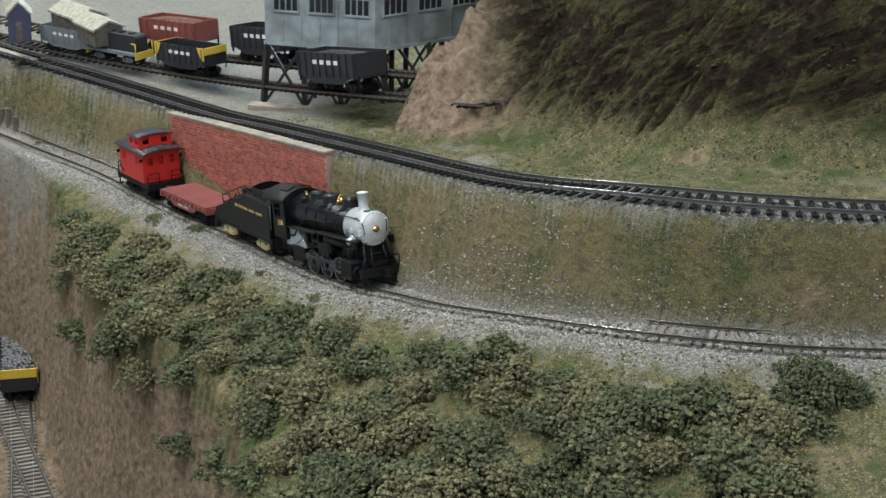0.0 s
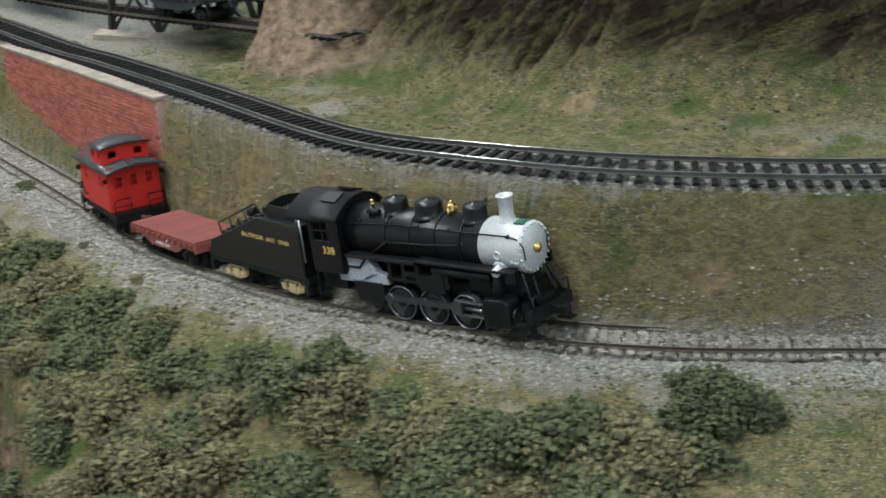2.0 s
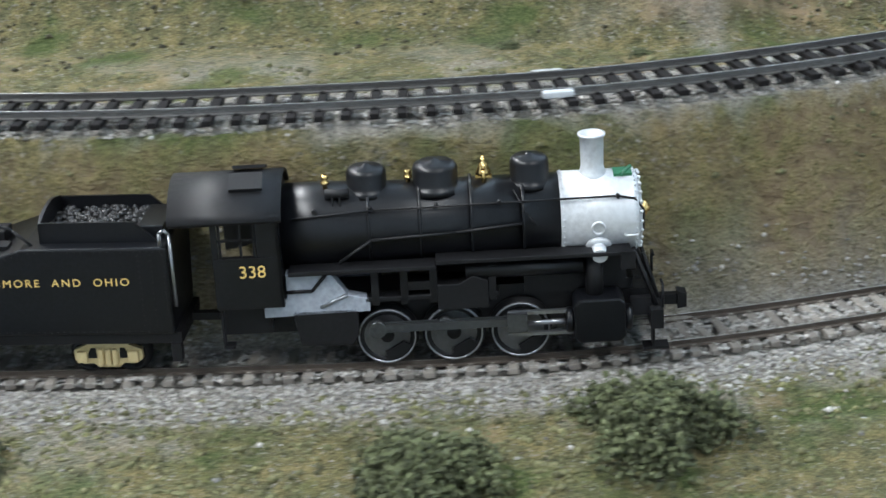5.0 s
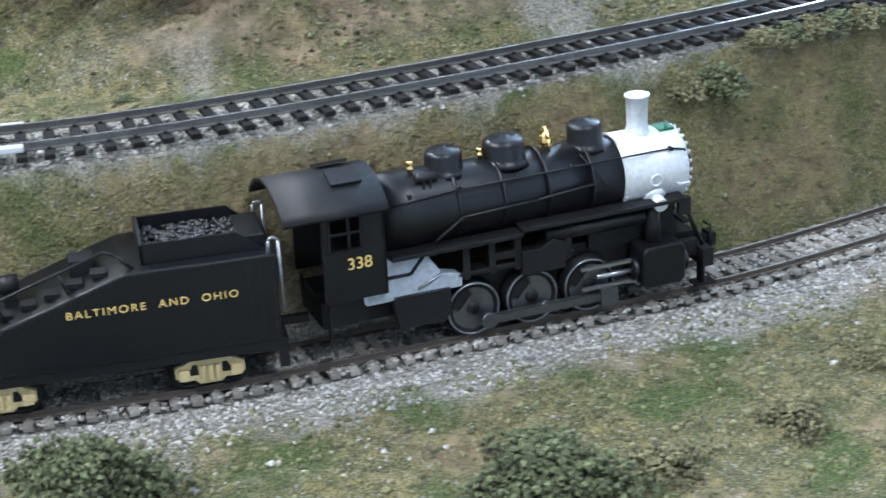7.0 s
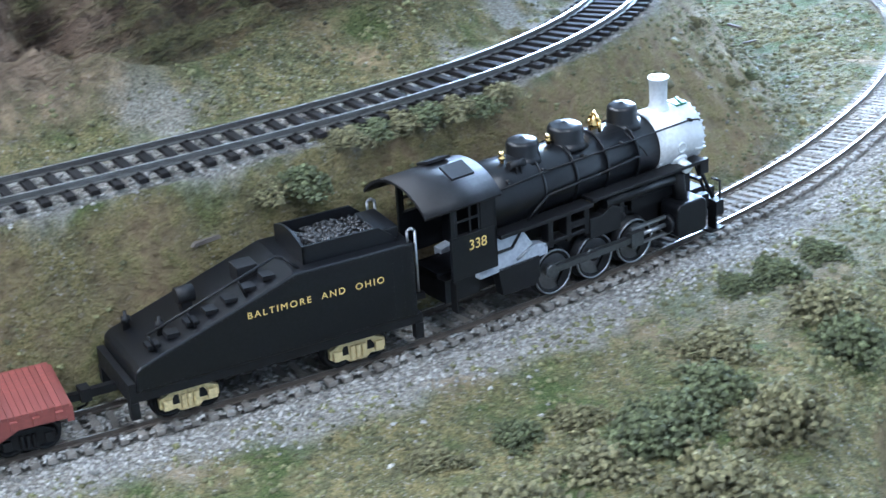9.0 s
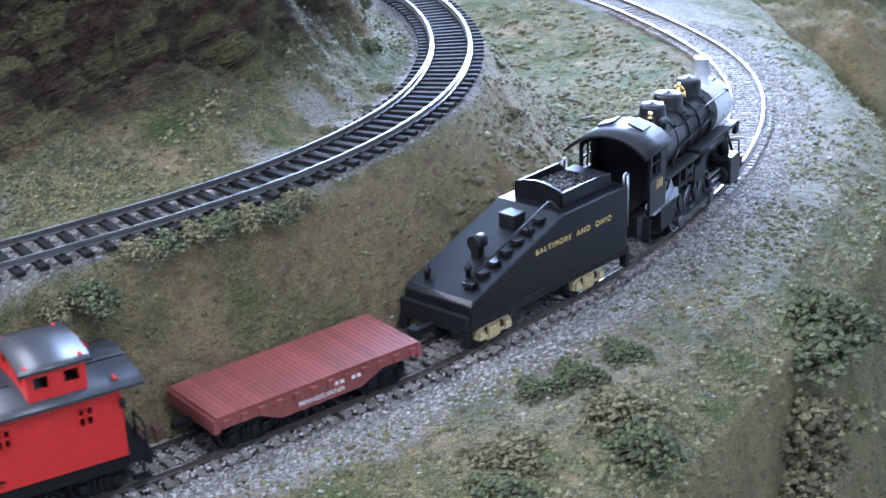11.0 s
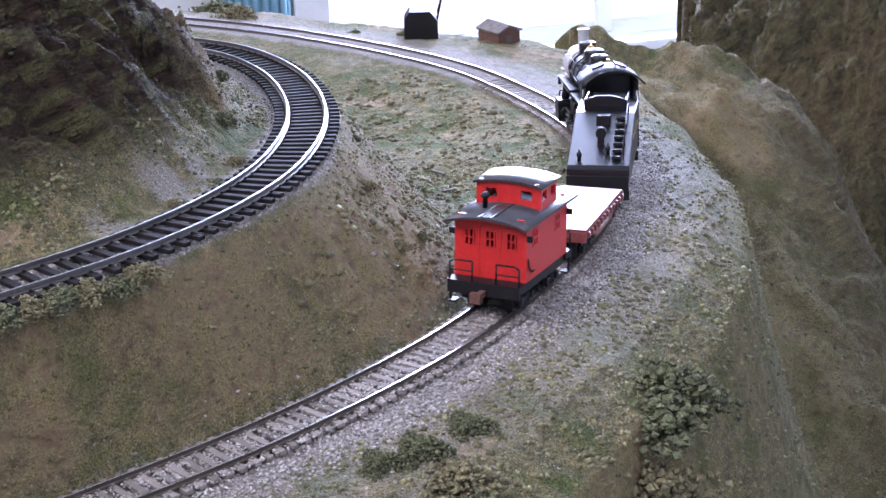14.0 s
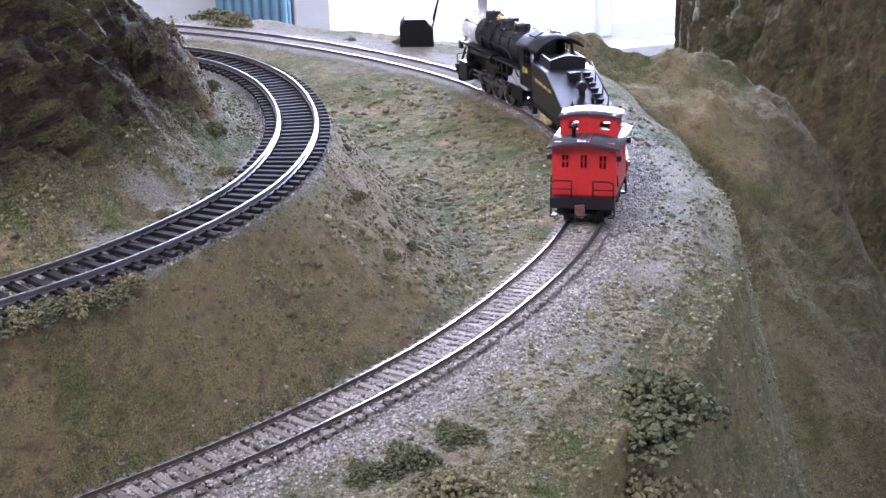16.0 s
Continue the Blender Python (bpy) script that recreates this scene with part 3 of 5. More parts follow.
def locomotive():
    t = thing("steam_locomotive", "black six-wheel steam switching locomotive with silver smokebox and gold cab number", "locomotive")
    zc, r = .0385, .0112
    bm = B()
    turned(bm, (-.046, 0, zc), (1, 0, 0), [(0, r * 1.06), (.012, r * 1.06), (.030, r * 1.0), (.0765, r * .98)], 40)
    part("boiler", bm, BLACK, t)
    for x in (-.033, -.022, -.008, .006, .020):
        bm = B()
        turned(bm, (x, 0, zc), (1, 0, 0), [(0, r * 1.05), (.0009, r * 1.05)], 40)
        part("boiler_band", bm, BLACK, t)
    bm = B()
    turned(bm, (.0305, 0, zc), (1, 0, 0), [(0, r * 1.01), (.0195, r * 1.01), (.0210, r * .99), (.0215, r * .86), (.0222, r * .80), (.0228, r * .30), (.0232, .0001)], 40)
    sb = part("smokebox", bm, SILVER, t, "bright silver-painted smokebox with riveted front")
    bm = B()
    for k in range(24):
        a = 2 * math.pi * k / 24
        turned(bm, (.0520, r * .92 * math.cos(a), zc + r * .92 * math.sin(a)), (1, 0, 0), [(0, .0006), (.0007, .0005), (.0009, .0001)], 6)
    for x in (.0312, .0510):
        for k in range(40):
            a = 2 * math.pi * k / 40
            p = Vector((x, r * 1.01 * math.cos(a), zc + r * 1.01 * math.sin(a)))
            turned(bm, p, (0, math.cos(a), math.sin(a)), [(-.0002, .0003), (.0003, .0002)], 5)
    part("rivet_ring", bm, SILVER, sb)
    bm = B()
    turned(bm, (.0530, 0, zc), (1, 0, 0), [(0, .0024), (.0016, .0022), (.0020, .0012), (.0026, .0009)], 16)
    part("door_knob", bm, BRASS, sb, "brass number boss")
    bm = B()
    turned(bm, (.0400, 0, zc + r * .82), (0, 0, 1), [(0, .0050), (.0022, .0036), (.0040, .0031), (.0124, .0033), (.0126, .0038), (.0132, .0038), (.0132, .0028), (.0050, .0026)], 28)
    part("smokestack", bm, SILVER, t, "plain silver smokestack")
    bm = B()
    for sy in (-1, 1):
        rod(bm, (.0405, sy * r * .85, zc - r * .62), (.0405, sy * .0145, .0305), .0021, 12)
        turned(bm, (.0405, sy * r * .84, zc - r * .60), (0, sy, -.62), [(0, .0036), (.0008, .0034), (.0012, .0022)], 18)
    part("steam_pipe", bm, SILVER, t)
    for sy in (-1, 1):
        bm = B()
        turned(bm, (.0405, sy * r * .985, zc - r * .10), (0, sy, -.1), [(0, .0021), (.0006, .0020), (.0006, .0015), (.0001, .0014)], 20)
        part("washout_ring", bm, SILVER, sb)
        bm = B()
        pipe(bm, [(.0478, sy * r * .96, zc - r * .30), (.0478, sy * r * 1.06, zc - r * .30), (.0512, sy * r * 1.06, zc - r * .30), (.0512, sy * r * .96, zc - r * .30)], .0004, 6)
        part("smokebox_step", bm, SILVER, sb)
    bm = B()
    pipe(bm, [(.0475, -.004, zc + r * 1.02), (.0505, .002, zc + r * 1.03)], .0006)
    box(bm, .0455, .0505, -.0035, .0020, zc + r * .96, zc + r * 1.03)
    part("green_marker", bm, GREEN, t, "small green enamel mark")
    # domes, bell and valves
    for nm, x, rr, h in (("sand_dome", .0228, .0053, .0074), ("steam_dome", -.0030, .0062, .0070), ("rear_dome", -.0218, .0055, .0066)):
        bm = B()
        turned(bm, (x, 0, zc + r * .80), (0, 0, 1), [(0, rr * 1.35), (.0012, rr * 1.12), (.0022, rr), (h - .001, rr), (h, rr * .93), (h + .0006, rr * .75), (h + .0008, rr * .25), (h + .0014, rr * .12), (h + .0015, .0001)], 28)
        part(nm, bm, BLACK, t)
    bm = B()
    box(bm, .0080, .0125, -.0004, .0004, zc + r * .9, zc + r * .9 + .0020)
    turned(bm, (.0102, 0, zc + r + .0012), (0, 0, 1), [(0, .0022), (.0008, .0020), (.0022, .0013), (.0030, .0011), (.0034, .0005), (.0052, .0004)], 18)
    for sy in (-1, 1):
        pipe(bm, [(.0102, sy * .0026, zc + r * .9), (.0102, sy * .0026, zc + r + .0032), (.0102, sy * .0010, zc + r + .0050), (.0102, 0, zc + r + .0056)], .0006, 8)
    part("bell", bm, BRASS, t, "polished brass bell in its yoke")
    for x, h in ((-.0105, .0042), (-.0330, .0050)):
        bm = B()
        turned(bm, (x, -.0030 if x < -.02 else 0, zc + r * .93), (0, 0, 1), [(0, .0007), (h * .4, .0007), (h * .45, .0012), (h * .6, .0012), (h * .65, .0007), (h * .8, .0011), (h, .0008)], 12)
        part("whistle", bm, BRASS, t)
    bm = B()
    box(bm, -.0325, -.0275, -.0062, -.0035, zc + r * .75, zc + r * .95)
    rod(bm, (-.0330, -.0065, zc + r * .98), (-.0265, -.0065, zc + r * .98), .0014, 12)
    for x in (-.031, -.029):
        box(bm, x - .0003, x + .0003, -.0085, -.0060, zc + r * .55, zc + r * .95)
    part("turret_valve", bm, BLACK2, t)
    # handrails
    for sy in (-1, 1):
        bm = B()
        y = sy * r * .86
        z = zc + r * .66
        pipe(bm, [(-.042, sy * r * .98, z - .0015), (-.02, sy * r * .95, z - .0002), (.046, y, z), (.0505, y * .98, z - .0010), (.0530, y * .9, z - .0045), (.0530, y * .85, z - .0105)], .00032, 6)
        for x in (-.036, -.021, -.003, .014, .046):
            turned(bm, (x, y * .93, z), (0, sy, 0), [(-.0006, .0004), (.0004, .0007), (.0016, .0006)], 8)
        pipe(bm, [(.018, sy * r * .6, zc + r * .85), (.022, sy * r * 1.03, zc + r * .30), (.024, sy * r * 1.03, zc + r * .05)], .0003, 5)
        part("handrail", bm, BLACK2, t)
        bm = B()
        pipe(bm, [(-.030, sy * r * 1.06, .0315), (-.021, sy * r * 1.06, .0375), (.002, sy * r * 1.05, .0385), (.020, sy * r * 1.04, .0400)], .0005, 6)
        part("injector_pipe", bm, BLACK2, t)
    # running boards
    for sy in (-1, 1):
        bm = B()
        y0, y1 = sorted((sy * .0088, sy * .0150))
        box(bm, -.044, -.004, y0, y1, .0292, .0305)
        box(bm, -.004, .049, y0, y1, .0306, .0318)
        box(bm, .046, .050, y0 if sy < 0 else y1 - .002, y0 + .002 if sy < 0 else y1, .0265, .0318)
        part("running_board", bm, BLACK2, t, bevel=.0002)
    # frame, firebox and ash pan
    bm = B()
    box(bm, -.060, .050, -.0055, .0055, .0090, .0200)
    box(bm, -.064, -.050, -.0100, .0100, .0110, .0190)
    box(bm, .020, .048, -.0075, .0075, .0180, .0300)
    part("frame", bm, BLACK2, t)
    for sy in (-1, 1):
        bm = B()
        y0, y1 = sorted((sy * .0085, sy * .0125))
        prism(bm, [(-.0515, .0165), (-.0225, .0170), (-.0225, .0208), (-.0285, .0222), (-.0330, .0290), (-.0450, .0290), (-.0450, .0218), (-.0515, .0206)], y0, y1)
        side = part("firebox_side", bm, GREYBLUE, t, "grey-blue painted firebox side", .0002)
        for za, zb, mt in ((.0240, .0286, BLACK2), (.0190, .0224, STEEL)):
            bm = B()
            ye = sy * .0128
            pipe(bm, [(-.0450, ye, za), (-.0380, ye, za), (-.0340, ye, zb)] if mt is BLACK2 else [(-.0360, ye, za), (-.0285, ye, zb)], .0005, 6)
            part("firebox_pipe", bm, mt, side)
        bm = B()
        prism(bm, [(-.0420, .0075), (-.0280, .0070), (-.0260, .0100), (-.0260, .0180), (-.0440, .0180)], y0, y1)
        part("ash_pan", bm, BLACK2, t, bevel=.0003)
        bm = B()
        rod(bm, (.004, sy * .0105, .0270), (.036, sy * .0105, .0270), .0026, 14)
        part("air_tank", bm, BLACK, t)
        bm = B()
        for x in (-.022, -.014, -.006, .010):
            box(bm, x, x + .0022, y0, y1, .0185, .0290)
        box(bm, -.024, .013, y0, y1, .0195, .0210)
        prism(bm, [(-.004, .0165), (.010, .0165), (.010, .0245), (.006, .0262), (.002, .0240), (-.004, .0240)], y0 * 1.05, y1 * 1.05)
        box(bm, -.012, -.004, y0, y1 * 1.1 if sy > 0 else y1, .0225, .0250)
        part("valve_gear_bracket", bm, BLACK2, t, bevel=.0003)
        # cylinders
        bm = B()
        yc0, yc1 = sorted((sy * .0080, sy * .0172))
        prism(bm, [(.0330, .0075), (.0345, .0062), (.0455, .0062), (.0470, .0075), (.0470, .0175), (.0455, .0190), (.0345, .0190), (.0330, .0175)], yc0, yc1)
        rod(bm, (.0470, sy * .0125, .0115), (.0490, sy * .0125, .0115), .0036, 16)
        rod(bm, (.0310, sy * .0125, .0115), (.0330, sy * .0125, .0115), .0036, 16)
        part("cylinder", bm, BLACK, t, bevel=.0006)
        bm = B()
        rod(bm, (.0390, sy * .0120, .0180), (.0390, sy * .0100, .0310), .0025, 12)
        part("saddle_post", bm, BLACK2, t)
        bm = B()
        box(bm, .0150, .0330, sy * .0125 - .0006, sy * .0125 + .0006, .0138, .0148)
        box(bm, .0150, .0330, sy * .0125 - .0006, sy * .0125 + .0006, .0075, .0084)
        rod(bm, (.0200, sy * .0125, .0111), (.0330, sy * .0125, .0111), .0008, 8)
        part("guide_bar", bm, STEEL, t)
    # pilot with steps and braces
    bm = B()
    box(bm, .0540, .0575, -.0150, .0150, .0085, .0140)
    box(bm, .0470, .0560, -.0060, .0060, .0150, .0170)
    for sy in (-1, 1):
        pipe(bm, [(.0500, sy * .008, .0300), (.0560, sy * .011, .0140)], .0007)
        pipe(bm, [(.0530, sy * .0045, .0270), (.0570, sy * .0060, .0140)], .0006)
        box(bm, .0520, .0590, sy * .0120 - .0022, sy * .0120 + .0022, .0020, .0028)
        box(bm, .0545, .0552, sy * .0120 - .0020, sy * .0120 + .0020, .0028, .0090)
        pipe(bm, [(.0575, sy * .0130, .0140), (.0575, sy * .0130, .0205), (.0575, sy * .0090, .0205)], .0004)
        box(bm, .0490, .0545, sy * .0095 - .0012, sy * .0095 + .0012, .0110, .0160)
    box(bm, .0500, .0520, -.0100, .0100, .0215, .0225)
    part("pilot_beam", bm, BLACK2, t)
    bm = B()
    box(bm, .0575, .0640, -.0012, .0012, .0095, .0125)
    prism(bm, [(.0630, .0085), (.0655, .0090), (.0655, .0130), (.0630, .0135)], -.0022, .0022)
    part("coupler", bm, BLACK2, t)
    # cab
    cab = B()
    x0, x1, y, zb, ze = -.0640, -.0455, .0150, .0205, .0470
    for sy in (-1, 1):
        wy0, wy1 = sorted((sy * y, sy * (y - .0012)))
        box(cab, x0, x1, wy0, wy1, zb, .0355)
        box(cab, x0, x0 + .0018, wy0, wy1, .0355, ze)
        box(cab, x1 - .0065, x1, wy0, wy1, .0355, ze)
        box(cab, x0, x1, wy0, wy1, .0455, ze)
    box(cab, x1 - .0012, x1, -y, y, zb, ze)
    box(cab, x0, x1, -.0060, .0060, zb - .003, zb)
    part("cab", cab, BLACK, t, bevel=.0002)
    for sy in (-1, 1):
        bm = B()
        yy = sy * (y - .0005)
        wx0, wx1 = x0 + .0018, x1 - .0065
        for xx in (wx0 + .0005, (wx0 + wx1) / 2 + .001, wx1 - .0005):
            box(bm, xx - .00035, xx + .00035, yy - .0003, yy + .0003, .0355, .0455)
        box(bm, wx0, wx1, yy - .0003, yy + .0003, .0402, .0409)
        box(bm, wx0 - .0006, wx1 + .0006, yy - .0009, yy + .0009, .0348, .0356)
        part("window_frame", bm, BLACK2, t)
    bm = B()
    n = 14
    pts = [(math.sin(a) * .0172 / math.sin(.95), .0300 + (math.cos(a) - math.cos(.95)) * .0185 + .0165) for a in np.linspace(-.95, .95, n)]
    top = [bm.verts.new((x1 + .0010, p[0], p[1])) for p in pts]
    bot = [bm.verts.new((x0 - .0110, p[0], p[1])) for p in pts]
    top2 = [bm.verts.new((x1 + .0010, p[0] * .97, p[1] - .0008)) for p in pts]
    bot2 = [bm.verts.new((x0 - .0110, p[0] * .97, p[1] - .0008)) for p in pts]
    for i in range(n - 1):
        bm.faces.new((top[i], bot[i], bot[i + 1], top[i + 1])).smooth = True
        bm.faces.new((top2[i + 1], bot2[i + 1], bot2[i], top2[i])).smooth = True
        bm.faces.new((top[i], top[i + 1], top2[i + 1], top2[i]))
        bm.faces.new((bot[i + 1], bot[i], bot2[i], bot2[i + 1]))
    for i in (0, n - 1):
        bm.faces.new((top[i], top2[i], bot2[i], bot[i]))
    bmesh.ops.recalc_face_normals(bm, faces=bm.faces)
    roof = part("cab_roof", bm, BLACK2, t)
    for yy in (-.0062, .0062):
        bm = B()
        m = pose(-.054, yy, .0540, -20 * (1 if yy > 0 else -1), 0, 0)
        box(bm, -.0045, .0045, -.0035, .0035, -.0003, .0006, 0, m)
        part("roof_hatch", bm, BLACK2, roof)
    bm = B()
    gab = [(p[0] * .9, p[1] - .0008) for p in pts]
    a = [bm.verts.new((x1 - .0002, q[0], q[1])) for q in gab]
    bm.faces.new(a)
    b2 = [bm.verts.new((x1 - .0010, q[0], q[1])) for q in gab]
    bm.faces.new(b2[::-1])
    for i in range(n):
        bm.faces.new((a[(i + 1) % n], a[i], b2[i], b2[(i + 1) % n]))
    part("cab_front", bm, BLACK, t)
    for sy in (-1, 1):
        text_part("cab_number", "338", .0050, pose(-.0535, sy * (y + .00005), .0312, 90, 0, 0 if sy < 0 else 180), GOLD, t, "gold serif cab number")
    # steps and backhead
    for sy in (-1, 1):
        bm = B()
        box(bm, -.0630, -.0600, sy * .0135 - .0016, sy * .0135 + .0016, .0090, .0098)
        box(bm, -.0632, -.0626, sy * .0135 - .0016, sy * .0135 + .0016, .0090, .0195)
        part("cab_step", bm, BLACK2, t)
    # wheels and rods
    for x in (-.0185, 0, .0185):
        w = wheelset(t, x, .0082, 12, BLACK2, "driving_wheelset")
        WHEELS.append((w, .0082, (x, 0, .0082), 0.0))
        bm = B()
        for sy in (-1, 1):
            turned(bm, (0, sy * .0100, 0), (0, sy, 0), [(-.0003, .0081), (.0004, .0081), (.0004, .0076), (-.0003, .0076)], 28)
        part("tyre", bm, STEEL, w, "worn bright steel tyre")
        for sy in (-1, 1):
            bm = B()
            prism(bm, [(-.0042, -.0058), (0, -.0072), (.0042, -.0058), (.0030, -.0036), (-.0030, -.0036)], sy * .0100 - .0006, sy * .0100 + .0006)
            part("counterweight", bm, BLACK2, w)
    for sy in (-1, 1):
        bm = B()
        y = sy * .0118
        box(bm, -.0185, .0185, y - .0005, y + .0005, -.0010, .0010)
        for x in (-.0185, 0, .0185):
            turned(bm, (x, y - sy * .0010, 0), (0, sy, 0), [(0, .0018), (.0022, .0018)], 14)
        part_rod = part("side_rod", bm, DARKSTEEL, t)
        RODS.append((part_rod, 0.0, .0045))
        bm = B()
        y = sy * .0136
        box(bm, -.0185, .0195, y - .0005, y + .0005, -.0011, .0011)
        turned(bm, (-.0185, y - sy * .0010, 0), (0, sy, 0), [(0, .0024), (.0020, .0024)], 16)
        box(bm, .0170, .0225, y - .0012, y + .0012, -.0026, .0026)
        part_rod = part("main_rod", bm, DARKSTEEL, t)
        RODS.append((part_rod, 0.0, .0045))
    return t


def truck(parent, x, material, wheel_r=.0050, half=.0085, name="truck"):
    """A sprung freight truck: side frames, bolster and two wheelsets."""
    for sy in (-1, 1):
        bm = B()
        y0, y1 = sorted((sy * .0098, sy * .0116))
        prism(bm, [(x - half, .0040), (x - half * .75, .0028), (x - half * .45, .0030), (x - half * .30, .0018), (x + half * .30, .0018), (x + half * .45, .0030), (x + half * .75, .0028), (x + half, .0040),
                   (x + half, .0068), (x + half * .5, .0088), (x - half * .5, .0088), (x - half, .0068)], y0, y1)
        for o in (-.75, .75):
            box(bm, x + half * o - .0013, x + half * o + .0013, sy * .0120 - .0009, sy * .0120 + .0009, .0036, .0066)
        for o in (-.0018, 0, .0018):
            rod(bm, (x + o, sy * .0119, .0028), (x + o, sy * .0119, .0072), .0008, 8)
        side = part(name + "_side_frame", bm, material, parent, bevel=.0002)
        bm = B()
        for o in (-.50, .50):
            prism(bm, [(x + half * o - .0014, .0045), (x + half * o + .0014, .0045), (x + half * o * .85 + .0006, .0074), (x + half * o * .85 - .0006, .0074)], y0 - .0001, y1 + .0001)
        part("frame_opening", bm, BLACK2, side)
    bm = B()
    box(bm, x - .0020, x + .0020, -.0098, .0098, .0050, .0085)
    part("bolster", bm, BLACK2, parent)
    for o in (-.62, .62):
        w = wheelset(parent, x + half * o, wheel_r, 0, BLACK2)
        WHEELS.append((w, wheel_r, (x + half * o, 0, wheel_r), 0.0))


def tender():
    t = thing("slope_back_tender", "black slope-back coal tender with gold railway lettering and tan trucks", "tender")
    hw = .0152
    bm = B()
    prism(bm, [(-.0415, .0125), (.0415, .0125), (.0415, .0365), (.0060, .0365), (-.0395, .0205), (-.0410, .0190)], -hw, hw)
    body = part("tank", bm, BLACK, t, "riveted tank with a sloping back", .0006)
    bm = B()
    box(bm, -.0430, .0430, -.0145, .0145, .0098, .0128)
    box(bm, -.0435, -.0415, -.0150, .0150, .0098, .0160)
    part("underframe", bm, BLACK2, t)
    bm = B()
    x0, x1 = .0100, .0330
    for sy in (-1, 1):
        y0, y1 = sorted((sy * .0100, sy * .0108))
        prism(bm, [(x0, .0364), (x1 + .006, .0364), (x1 + .004, .0385), (x1, .0420), (x0, .0420)], y0, y1)
    n = 10
    arc = [(yy, .0420 + .0022 * (1 - (yy / .0108) ** 2)) for yy in np.linspace(-.0108, .0108, n)]
    a = [bm.verts.new((x0, q[0], q[1])) for q in arc] + [bm.verts.new((x0, .0108, .0364)), bm.verts.new((x0, -.0108, .0364))]
    b = [bm.verts.new((x0 + .0008, q[0], q[1])) for q in arc] + [bm.verts.new((x0 + .0008, .0108, .0364)), bm.verts.new((x0 + .0008, -.0108, .0364))]
    bm.faces.new(a)
    bm.faces.new(b[::-1])
    for i in range(len(a)):
        bm.faces.new((a[(i + 1) % len(a)], a[i], b[i], b[(i + 1) % len(a)]))
    bmesh.ops.recalc_face_normals(bm, faces=bm.faces)
    part("coal_bunker", bm, BLACK, t)
    rs = np.random.RandomState(8)
    c = np.stack([x0 + .001 + (x1 - x0) * rs.rand(900), -.0095 + .019 * rs.rand(900), .0372 + .0022 * rs.rand(900)], 1)
    v, f = crumbs(c, .0009 * (.6 + .8 * rs.rand(900)), rs)
    coal = merged("coal_load", v, f, COAL, t)
    coal["label"] = "dull black lump coal"
    bm = B()
    box(bm, .0335, .0400, -.0085, .0085, .0364, .0400)
    part("front_box", bm, BLACK, t, bevel=.0004)
    # slope details: ladder cleats, light, hatch, rails
    up = Vector((.0455, 0, .0160)).normalized()

    def slope(u, y, h=0.0):
        p = Vector((-.0395, y, .0205)) + up * u
        return p + Vector((-up.z, 0, up.x)) * h
    ang = -math.degrees(math.atan2(.0160, .0455))
    for k in range(7):
        bm = B()
        p = slope(.006 + k * .006, -.0085, .0006)
        box(bm, -.0018, .0018, -.0022, .0022, -.0004, .0009, 0, pose(p.x, p.y, p.z, 0, ang + 22, 0))
        part("step_cleat", bm, BLACK2, t)
    bm = B()
    p = slope(.020, 0)
    rod(bm, (p.x - .003, 0, p.z + .0050), (p.x + .002, 0, p.z + .0050), .0026, 16)
    box(bm, p.x - .002, p.x + .001, -.0016, .0016, p.z - .0005, p.z + .0032)
    part("backup_lamp", bm, BLACK2, t)
    bm = B()
    p = slope(.038, 0)
    box(bm, p.x - .003, p.x + .003, -.0035, .0035, p.z - .001, p.z + .0042)
    part("hatch_box", bm, BLACK2, t, bevel=.0003)
    for u, y in ((.004, .0095), (.010, -.0040)):
        bm = B()
        p = slope(u, y)
        turned(bm, (p.x, p.y, p.z - .0005), (0, 0, 1), [(0, .0011), (.0022, .0009), (.0026, .0014), (.0042, .0013), (.0046, .0006), (.0060, .0005)], 12)
        part("marker_lamp", bm, BLACK2, t)
    for y in (-.0118,):
        bm = B()
        a, b = slope(.006, y, .0060), slope(.046, y, .0064)
        pipe(bm, [slope(.006, y), a, b, b + Vector((.0022, 0, -.0012)), slope(.049, y, 0) + Vector((.002, 0, -.001))], .00042, 7)
        for u in (.018, .034):
            pipe(bm, [slope(u, y), slope(u, y, .0060)], .0004, 6)
        part("grab_rail", bm, BLACK2, t)
    for y in (-.0142, .0142):
        bm = B()
        pipe(bm, [(.0400, y, .0365), (.0400, y, .0400), (.0412, y, .0408), (.0424, y, .0398), (.0424, y, .0200)], .00045, 7)
        part("front_grab_rail", bm, STEEL, t)
    # rivets on the sides
    bm = B()
    for sy in (-1, 1):
        rows = [((x, .0135), 1) for x in np.arange(-.040, .041, .0016)] + [((x, .0355), 1) for x in np.arange(.008, .041, .0016)]
        rows += [((-.0385 + k * .0455, .0198 + k * .0160), 1) for k in np.arange(0.03, 1, .036)]
        for xx in (.0405, .0375, .0345):
            rows += [((xx, z), 1) for z in np.arange(.015, .035, .0015)]
        for (x, z), _ in rows:
            turned(bm, (x, sy * hw, z), (0, sy, 0), [(-.0001, .00026), (.00016, .00016)], 5)
    part("rivets", bm, BLACK, body)
    for sy in (-1, 1):
        text_part("lettering", "BALTIMORE  AND  OHIO", .0029, pose(.0115, sy * (hw + .00005), .0272, 90, 0, 0 if sy < 0 else 180), GOLD, t, "gold serif lettering", 1.3)
    for sy in (-1, 1):
        for x in (-.0425, .0415):
            bm = B()
            box(bm, x - .0012, x + .0012, sy * .0140 - .0014, sy * .0140 + .0014, .0050, .0100)
            part("footstep", bm, BLACK2, t)
    bm = B()
